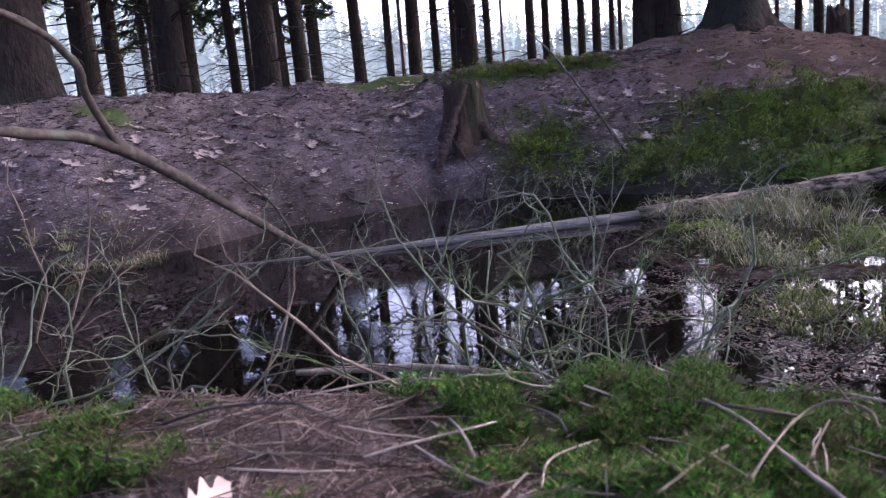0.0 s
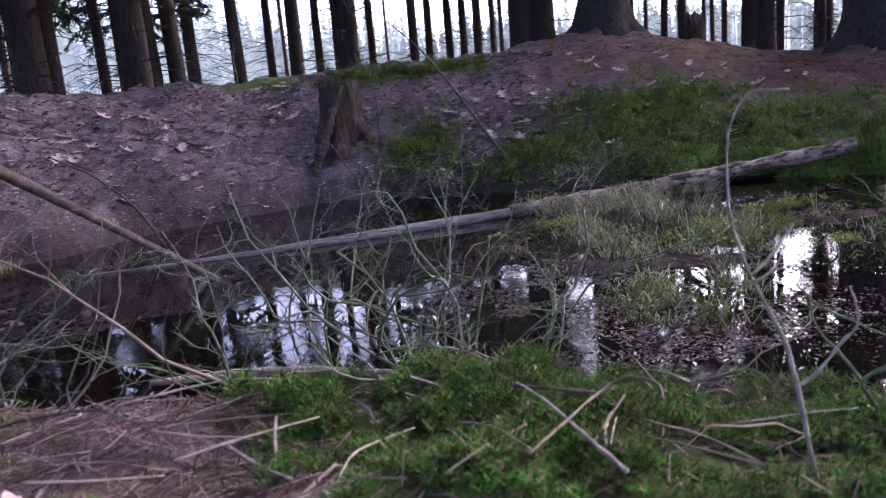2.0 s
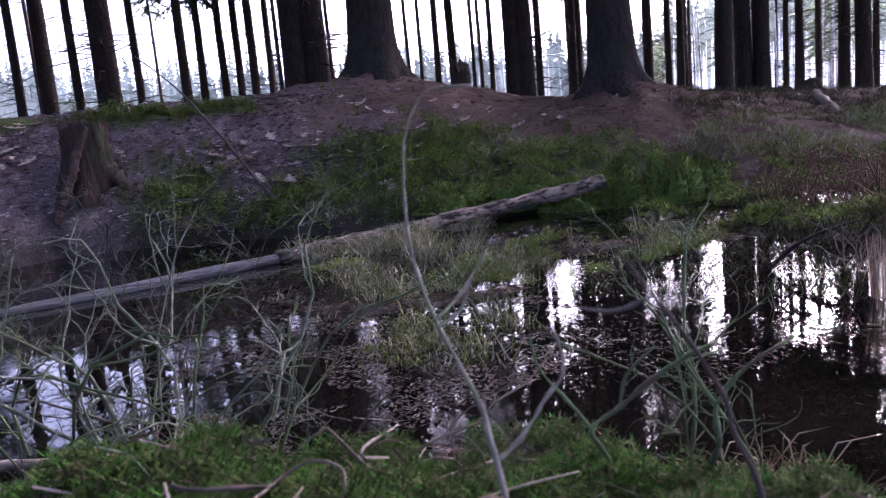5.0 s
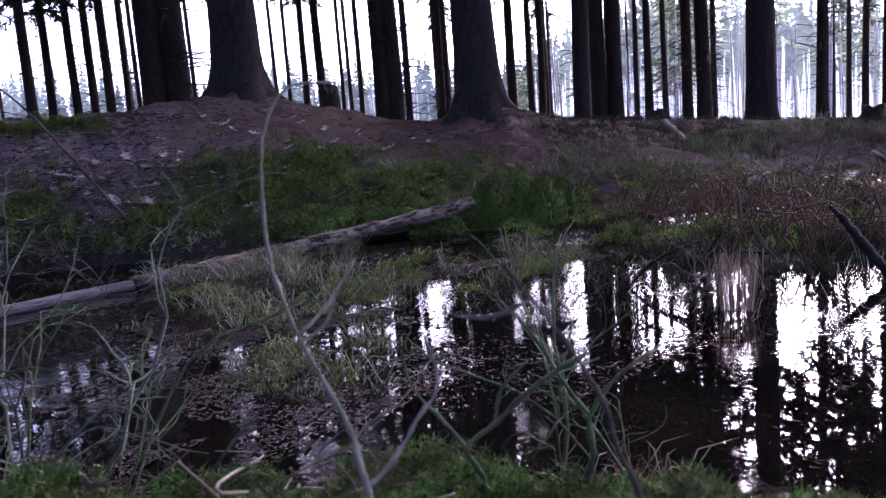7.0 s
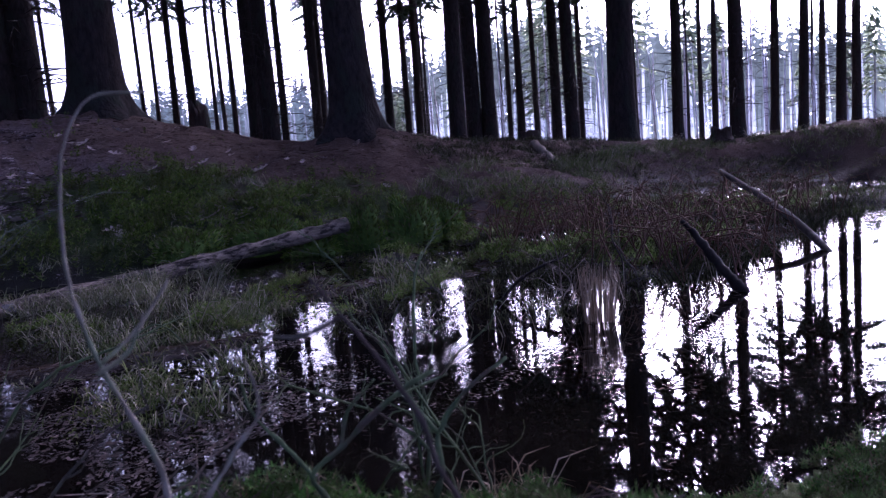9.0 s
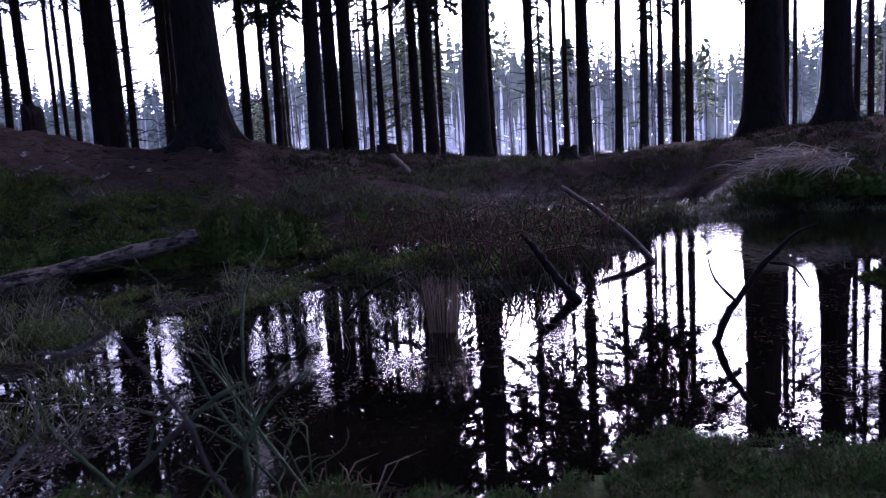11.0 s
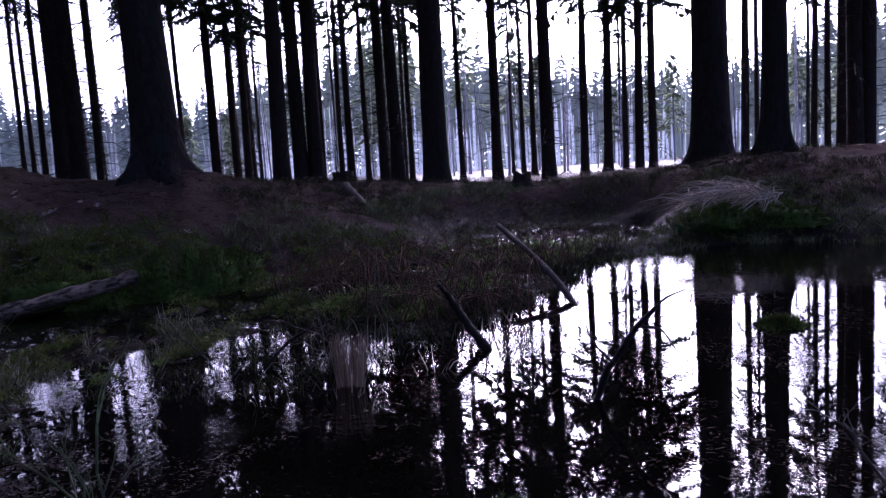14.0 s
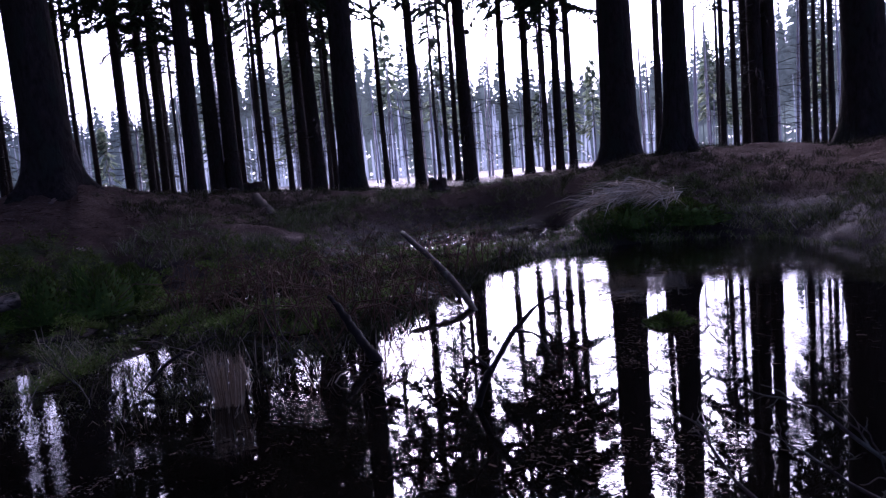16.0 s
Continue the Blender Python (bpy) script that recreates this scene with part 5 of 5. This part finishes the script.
grass("flat_grass", 2600, (5.6, 1.4, 9.6, 4.2), 308, 0.045, GRASS, "short green grass on the wet flats",
      lambda x, y, z: (z > -0.03) & (low_land(x, y) >= 0.4) & ~trampled(x, y) & (value_noise(x, y, 1.2, 42) + 0.6 * value_noise(x, y, 4, 43) > 0.0))
grass("brown_sedge", 2600, (3.15, 1.32, 6.2, 3.3), 310, 0.085, SEDGE, "matted dead brown sedge on the low shore",
      lambda x, y, z: (z > -0.03) & (z < 0.3) & ~trampled(x, y) & (value_noise(x, y, 1.8, 47) + 0.5 * value_noise(x, y, 6, 48) > -0.22))
grass("heather", 6500, (5.4, -2.2, 10.2, 5.8), 311, 0.07, SEDGE, "low brown heather and dead grass on the far bank",
      lambda x, y, z: (z > 0.02) & (z < 0.8) & ~trampled(x, y) & (value_noise(x, y, 1.4, 49) + 0.5 * value_noise(x, y, 5, 50) > -0.1))
grass("clearing_grass", 2200, (11.0, 0.0, 34.0, 16.0), 305, 0.2, PALE_STRAW, "tall pale dead grass in the clearing",
      lambda x, y, z: (np.degrees(np.arctan2(x, y)) > 50) & (value_noise(x, y, 0.4, 38) > -0.15))
grass("shore_tuft", 60, (-1.95, 3.95, -1.3, 4.4), 314, 0.1, DRY_GRASS, "pale grass tuft at the foot of the bank", lambda x, y, z: np.hypot((x + 1.62) / 0.3, (y - 4.2) / 0.2) < 1)
grass("bank_grass", 500, (-2.6, 3.4, 0.0, 4.8), 303, 0.09, GRASS, "sparse grass tufts at the foot of the bank",
      lambda x, y, z: (z > -0.02) & (z < 0.2) & (value_noise(x, y, 2.0, 33) > 0.1))


def moss_hummock(x, y, rx, ry, rz, seed):
    g, n, m = Geo(), 22, 12
    for i in range(m + 1):
        for j in range(n):
            th, ph = math.pi * 0.5 * i / m, 2 * math.pi * j / n
            d = Vector((math.cos(ph) * math.cos(th), math.sin(ph) * math.cos(th), math.sin(th)))
            k = 1 + 0.5 * noise.noise(d * 1.7 + Vector((seed, 0, 0))) + 0.12 * noise.noise(d * 6 + Vector((0, seed, 0)))
            g.v.append(Vector((d.x * rx * k, d.y * ry * k, d.z * rz * k - 0.05)))
    for i in range(m):
        for j in range(n):
            a, b2 = i * n + j, i * n + (j + 1) % n
            g.f.append((a, b2, b2 + n, a + n))
    root = tagged(new("moss_hummock"), "rounded dark green moss hummock over a rotten stump", "moss", "moss hummocks")
    root.location = (x, y, max(gz(x, y), 0))
    part("core", g, HUMMOCK, root)
    fuzz, rnd = Geo(), random.Random(seed)
    for _ in range(3600):
        f = g.f[rnd.randrange(len(g.f))]
        w = [rnd.random() for _ in f]
        p = sum((g.v[q] * k for q, k in zip(f, w)), Vector()) / sum(w)
        d = (p.normalized() + Vector((rnd.uniform(-0.6, 0.6), rnd.uniform(-0.6, 0.6), rnd.uniform(-0.2, 0.8)))).normalized()
        fuzz.blade(p, p + d * rnd.uniform(0.015, 0.045), 0.008)
    tagged(part("moss_coat", fuzz, BANK_MOSS, root, smooth=False), kind="stuff")


HUMMOCK = grainy("mossy peat", (0.03, 0.05, 0.008), (0.11, 0.18, 0.025), 30, depth=0.01)
moss_hummock(3.64, 3.84, 0.17, 0.17, 0.32, 3)
moss_hummock(3.92, 3.66, 0.2, 0.18, 0.34, 5)
moss_hummock(4.25, 3.7, 0.22, 0.2, 0.28, 13)
moss_hummock(3.4, 4.05, 0.24, 0.2, 0.22, 15)
moss_hummock(3.2, 4.25, 0.3, 0.18, 0.2, 7)
moss_hummock(2.7, 4.4, 0.3, 0.16, 0.16, 9)
moss_hummock(3.84, 0.05, 0.15, 0.09, 0.07, 17)
moss_hummock(7.25, 0.8, 0.3, 0.3, 0.18, 11)
moss_hummock(7.35, 0.3, 0.3, 0.34, 0.17, 19)


def straw_tuft(x, y, z, height, spread, count, seed, lean, label):
    g, rnd = Geo(), random.Random(seed)
    for _ in range(count):
        a, rr = rnd.uniform(0, 6.28), rnd.uniform(0, 0.5) * spread
        o = Vector((math.cos(a) * rr, math.sin(a) * rr, -0.03))
        fan = spread * 0.6
        d = Vector((math.cos(a) * rnd.uniform(-0.3, 1) * fan, math.sin(a) * rnd.uniform(-0.8, 1.3) * fan, height * rnd.uniform(0.35, 1.1))) + Vector(lean)
        g.blade(o, o + d, rnd.uniform(0.003, 0.006), rnd.uniform(-0.01, 0.05))
    ob = thing("straw_tuft", g, STRAW, label, "grass", kind="stuff")
    ob.location = (x, y, z)


def reed_clump(x, y, height, wide, count, seed):
    """Dead reed broken off at one height, with bent stalks hanging round it into the water."""
    g, rnd = Geo(), random.Random(seed)
    for k in range(count):
        u, w = rnd.uniform(-1, 1), rnd.uniform(-0.4, 0.4)
        o = Vector((u * wide * 0.34, w * wide * 0.5, -0.04))
        top = Vector((u * wide * 0.55 + rnd.gauss(0, 0.008), w * wide + rnd.gauss(0, 0.01), height * rnd.uniform(0.86, 1.0)))
        if k % 4:
            g.blade(o, top, rnd.uniform(0.003, 0.006), 0.0, (0.6, 0.8, 0.0))
        else:
            side = Vector((math.copysign(rnd.uniform(0.0, 0.035), u), rnd.uniform(-0.04, 0.03), -top.z * rnd.uniform(0.5, 1.0)))
            g.blade(top * rnd.uniform(0.6, 1.0), top + side, rnd.uniform(0.003, 0.006), 0.02)
    ob = thing("reed_clump", g, STRAW, "clump of dead brown reed broken off in the water", "grass", kind="stuff")
    ob.location, ob.rotation_euler = (x, y, 0.0), (0, 0, radians(-55))


reed_clump(2.45, 1.36, 0.215, 0.13, 150, 41)
for k, (x, y, h) in enumerate(((2.36, 1.3, 0.24), (2.6, 1.42, 0.26), (2.7, 1.15, 0.22), (2.95, 1.6, 0.26), (2.2, 1.5, 0.16), (3.3, 1.3, 0.24))):
    straw_tuft(x, y, 0.0, h * 0.7, 0.14, 8, 44 + k, (0, 0, 0), "few dead reed stalks standing in the water")


def straw_heap(x0, y0, x1, y1, z, drop, count, seed):
    """Dead grass combed over the lip of the shore, hanging down towards the water."""
    g, rnd = Geo(), random.Random(seed)
    for _ in range(count):
        t = rnd.random()
        o = Vector((x0 + (x1 - x0) * t + rnd.gauss(0, 0.08), y0 + (y1 - y0) * t + rnd.gauss(0, 0.06), z + 0.1 * math.sin(math.pi * t) + rnd.uniform(-0.06, 0.04)))
        tip = o + Vector((rnd.uniform(-0.35, 0.1), rnd.uniform(-0.2, 0.5), -drop * rnd.uniform(-0.6, 1.6)))
        g.blade(o, tip, rnd.uniform(0.006, 0.012), rnd.uniform(0.0, 0.06))
    thing("straw_heap", g, PALE_STRAW, "heap of dead pale grass hanging over the far shore", "grass", kind="stuff")


straw_heap(7.15, 1.02, 7.3, 0.4, 0.37, 0.11, 300, 42)


def moss(name, count, region, seed, size, keep, label, mat=None, least=0.45, leaf=0.03):
    """Star moss: short stems in cushions, each with a whorl of narrow leaves."""
    g, rnd = Geo(), random.Random(seed)
    xs, ys = scatter(count, region, seed)
    zs = ground_z(xs, ys)
    am = moss_amount(xs, ys) + 0.6 * value_noise(xs, ys, 7.0, 23)
    tall = 1 + 1.0 * value_noise(xs, ys, 9.0, 24) + 1.3 * value_noise(xs, ys, 26.0, 25)
    am = am + 1.1 * value_noise(xs, ys, 26.0, 25)
    for x, y, z, m, ok, k in zip(xs, ys, zs, am, keep(xs, ys, zs), tall):
        if not ok or m < least or z < -0.012:
            continue
        h = size * k * rnd.uniform(0.7, 1.25)
        top = Vector((x + rnd.uniform(-0.2, 0.2) * h, y + rnd.uniform(-0.2, 0.2) * h, z + h))
        for j in range(9):
            a, down = j * 2.4 + rnd.uniform(-0.4, 0.4), (0.45 if j > 4 else 0.1) * h
            o = top - Vector((0, 0, down))
            tip = o + Vector((math.cos(a), math.sin(a), rnd.uniform(0.1, 0.9))) * leaf * rnd.uniform(0.7, 1.3)
            w = Vector((-math.sin(a), math.cos(a), 0)) * leaf * 0.11
            n = len(g.v)
            g.v += [o - w, o + w, tip]
            g.f.append((n, n + 1, n + 2))
    return thing(name, g, mat or MOSS, label, "moss", kind="stuff", smooth=False)


moss("near_moss", 125000, (-1.1, -0.4, 1.8, 1.6), 401, 0.028, lambda x, y, z: (np.hypot(x - 0.3, y) > 0.35) & (np.hypot(x - 0.3, y) < 1.6), "deep green star moss carpeting the near bank", None, 0.74, 0.0115)
moss("bank_moss", 34000, (0.5, 4.2, 4.6, 7.2), 402, 0.06, lambda x, y, z: z > 0.0, "green moss on the far bank", BANK_MOSS, 0.72, 0.032)
moss("tongue_moss", 9000, (1.2, 2.2, 3.7, 3.5), 405, 0.04, lambda x, y, z: (z > -0.01) & (wetness(x, y) < 0.2) & (value_noise(x, y, 3.0, 57) + 0.7 * value_noise(x, y, 8, 58) > 0.12), "green moss cushions on the sodden tongue of land", BANK_MOSS, -9.0, 0.025)
moss("flat_moss", 9000, (3.3, 1.6, 6.4, 3.9), 404, 0.05, lambda x, y, z: (z > -0.01) & (wetness(x, y) < 0.2) & (value_noise(x, y, 1.6, 45) + 0.6 * value_noise(x, y, 5, 46) > 0.0), "green moss between the sedge on the low shore", BANK_MOSS, -9.0, 0.035)
moss("shore_moss", 6000, (6.2, 0.2, 7.8, 1.4), 403, 0.05, lambda x, y, z: z > 0.0, "green moss on the far shore")


def oak_leaf(seed, size):
    """A curled dry leaf with rounded lobes."""
    g, rnd = Geo(), random.Random(seed)
    n, curl, lobes = 19, rnd.uniform(0.2, 0.6), rnd.uniform(2.8, 3.6)
    for k in range(n):
        t = k / (n - 1)
        w = math.sin(math.pi * min(1, 0.03 + 0.97 * t)) ** 0.7 * (0.2 + 0.09 * t) * (0.7 + 0.4 * math.cos(2 * math.pi * lobes * t))
        lift = curl * (t - 0.45) ** 2
        for s, up in ((-1, 0.8), (-0.5, 0.25), (0, 0.0), (0.5, 0.25), (1, 0.8)):
            g.v.append(Vector(((t - 0.5), s * w * rnd.uniform(0.95, 1.05), lift + up * curl * w + rnd.uniform(0, 0.012))) * size)
    for k in range(n - 1):
        for s in range(4):
            a = k * 5 + s
            g.f.append((a, a + 1, a + 6, a + 5))
    return g.mesh("fallen_leaf", LEAF)


LEAVES = [oak_leaf(500 + k, 0.1) for k in range(6)]
rnd_l = random.Random(8)
spots = [(0.12, 6.7, 0.12), (0.14, 6.4, 0.15), (0.05, 6.2, 0.12), (1.1, 6.25, 0.2), (1.56, 5.8, 0.14), (1.55, 5.7, 0.14), (2.03, 5.77, 0.12), (1.8, 5.3, 0.2), (-1.1, 5.95, 0.3), (-1.2, 5.6, 0.35),
         (-0.5, 5.65, 0.25), (-0.8, 5.3, 0.35), (-0.3, 5.85, 0.25), (-2.2, 4.85, 0.4), (-1.5, 4.7, 0.4), (-0.7, 4.95, 0.3), (-1.7, 5.3, 0.5), (3.05, 4.65, 0.2), (4.0, 4.55, 0.25), (4.1, 5.4, 0.6), (2.55, 5.27, 0.4),
         (3.3, 5.4, 0.5), (3.4, 6.3, 0.6), (-0.6, 6.3, 0.5)]
for k in range(304):
    cx, cy, sp = rnd_l.choice(spots)
    x, y = rnd_l.gauss(cx, sp), rnd_l.gauss(cy, sp * 0.6)
    z = gz(x, y)
    if z < 0.03:
        continue
    ob = tagged(new("fallen_leaf", rnd_l.choice(LEAVES)), "dry pale brown oak leaf on the needle litter", "leaf", "fallen leaves")
    ob.location, ob.rotation_euler = (x, y, z + 0.012), (rnd_l.uniform(-0.4, 0.4), rnd_l.uniform(-0.4, 0.4), rnd_l.uniform(0, 6.28))
    ob.scale = (rnd_l.uniform(0.95, 1.75),) * 3
for x, y, s, turn in ((-0.2, 0.615, 0.7, 1.2), (0.3, 1.0, 0.5, 0.4), (0.42, 0.86, 0.5, 2.0), (1.35, 0.62, 0.6, 0.8)):
    ob = tagged(new("fallen_leaf", LEAVES[0]), "curled pale oak leaf lying on the near bank", "leaf", "fallen leaves")
    ob.location, ob.rotation_euler, ob.scale = (x, y, gz(x, y) + 0.03), (0.9, 0.2, turn), (s, s, s)


def litter(name, count, region, seed, size, keep, label, mat, flat=0.25, wide=0.25, lift=0.004):
    g, rnd = Geo(), random.Random(seed)
    xs, ys = scatter(count, region, seed)
    zs = ground_z(xs, ys)
    for x, y, z, ok in zip(xs, ys, zs, keep(xs, ys, zs)):
        if not ok:
            continue
        a, ln = rnd.uniform(0, 6.28), size * rnd.uniform(0.4, 1.4)
        u = Vector((math.cos(a), math.sin(a), rnd.uniform(-flat, flat))) * ln / 2
        w = Vector((-math.sin(a), math.cos(a), rnd.uniform(-flat, flat) * 2)) * ln * wide * rnd.uniform(0.35, 1)
        g.quad((x, y, max(z, 0) + lift), u, w)
    return thing(name, g, mat, label, "litter", kind="stuff", smooth=False)


litter("bank_litter", 60000, (-3.2, 4.2, 3.2, 8.5), 601, 0.032, lambda x, y, z: (z > 0.03) & (moss_amount(x, y) < 0.6) & (x + 1.2 * value_noise(x, y, 2.0, 67) < 2.6), "brown needle litter, bark flakes and twigs on the bank", LITTER)
litter("bank_twigs", 5200, (-2.6, 4.0, 3.4, 5.9), 613, 0.16, lambda x, y, z: (z > 0.0) & (z < 0.5) & (value_noise(x, y, 2.0, 91) > -0.15), "dead twigs and stalks strewn over the foot of the bank", TWIG_LITTER, 0.35, 0.016, 0.02)
litter("mound_litter", 22000, (1.8, 4.2, 6.8, 9.0), 606, 0.04, lambda x, y, z: (z > 0.03) & (moss_amount(x, y) < 0.6) & (x + 1.2 * value_noise(x, y, 2.0, 67) > 2.0), "reddish brown needle litter on the mounds", BROWN_LITTER, 0.2, 0.12)
litter("shore_litter", 20000, (4.5, -2.2, 11.0, 6.5), 605, 0.045, lambda x, y, z: (z > 0.04) & (value_noise(x, y, 2.0, 66) > -0.3), "brown needle litter and twigs on the far shore", BROWN_LITTER, 0.2, 0.12)
litter("near_litter", 26000, (-1.2, 0.2, 1.2, 1.6), 602, 0.028, lambda x, y, z: (z > 0.01) & (np.hypot(x - 0.3, y) > 0.35), "needle litter and bark flakes on the near bank", NEAR_LITTER, 0.35, 0.03, 0.009)
litter("twig_litter", 5200, (-0.7, 0.5, 0.12, 1.0), 610, 0.06, lambda x, y, z: (z > 0.02) & (np.hypot(x - 0.3, y) > 0.35), "short dry twigs and long needles matted on the near bank", NEAR_LITTER, 0.15, 0.018, 0.014)
litter("moss_litter", 5200, (-1.0, 0.3, 1.4, 1.4), 609, 0.03, lambda x, y, z: (z > 0.02) & (np.hypot(x - 0.3, y) > 0.35) & (value_noise(x, y, 6, 70) > -0.2), "fallen brown needles caught on the near moss", NEAR_LITTER, 0.5, 0.03, 0.024)
litter("marsh_litter", 26000, (1.0, 1.3, 6.0, 4.1), 608, 0.05, lambda x, y, z: (z >= 0.0) & (z < 0.1) & (low_land(x, y) > 0.3) & (wetness(x, y) < 0.3), "sodden dead sedge and leaf bits on the wet tongue of land", DEBRIS, 0.15, 0.12)
litter("floating_debris", 26000, (0.4, 1.2, 3.6, 3.8), 603, 0.011, lambda x, y, z: (z < 0.0) & (value_noise(x, y, 2.6, 61) + 0.4 * value_noise(x, y, 9, 62) > 0.0 + 0.07 * (x - 1.2)),
       "floating dead grass and leaf bits on the shallow water", WET_LEAVES, 0.07, 0.2)
litter("sodden_leaves", 26000, (0.5, 1.25, 2.0, 2.75), 612, 0.012, lambda x, y, z: (z < 0.01) & (value_noise(x, y, 5, 81) + 0.9 * value_noise(x, y, 15, 82) > 0.12 + 0.7 * np.maximum(x - 1.15, 0)),
       "mat of sodden brown leaves and reed bits floating at the near shore", SODDEN, 0.2, 0.25)
litter("drifting_bits", 30000, (-2.6, -1.6, 7.4, 5.0), 604, 0.013, lambda x, y, z: (z < 0.0) & (value_noise(x, y, 1.3, 63) + 0.5 * value_noise(x, y, 4, 64) > 0.06 - 0.05 * np.maximum(x - 2, 0)) & (x > 0.6 - 0.5 * value_noise(x, y, 2.0, 71)), "small bits drifting on the water", DEBRIS, 0.015, 0.1)
litter("floating_scum", 14000, (1.9, -0.3, 4.4, 1.3), 611, 0.013, lambda x, y, z: (z < 0.0) & (value_noise(x, y, 2.2, 72) + 0.6 * value_noise(x, y, 6, 73) > 0.16), "greyish scum of leaf bits on the water", DEBRIS, 0.03, 0.2)
litter("drifting_leaves", 4500, (2.0, -1.6, 7.4, 2.4), 607, 0.024, lambda x, y, z: (z < 0.0) & (value_noise(x, y, 1.7, 68) + 0.5 * value_noise(x, y, 5, 69) > 0.1), "dark sodden leaves floating on the water", DEBRIS, 0.02, 0.14)
litter("wet_leaf_mat", 15000, (2.2, 2.3, 6.0, 4.2), 614, 0.022, lambda x, y, z: wetness(x, y) + 0.5 * value_noise(x, y, 9, 83) > 0.45, "glistening wet leaves and stalks floating in the channel and pools", WET_MAT, 0.16, 0.3)
litter("shore_mat", 9000, (0.8, 1.7, 3.0, 2.9), 615, 0.012, lambda x, y, z: (z < 0.015) & (z > -0.12) & (value_noise(x, y, 4, 84) + 0.7 * value_noise(x, y, 12, 85) > 0.18), "wet leaf bits floating along the tongue of land", WET_MAT, 0.13, 0.22)
litter("flat_mat", 5000, (5.8, 1.4, 9.2, 3.4), 616, 0.04, lambda x, y, z: (wetness(x, y) > 0.3) & (value_noise(x, y, 6, 86) > -0.05), "glistening wet leaves and stalks on the pools of the wet flats", WET_MAT, 0.12, 0.25)
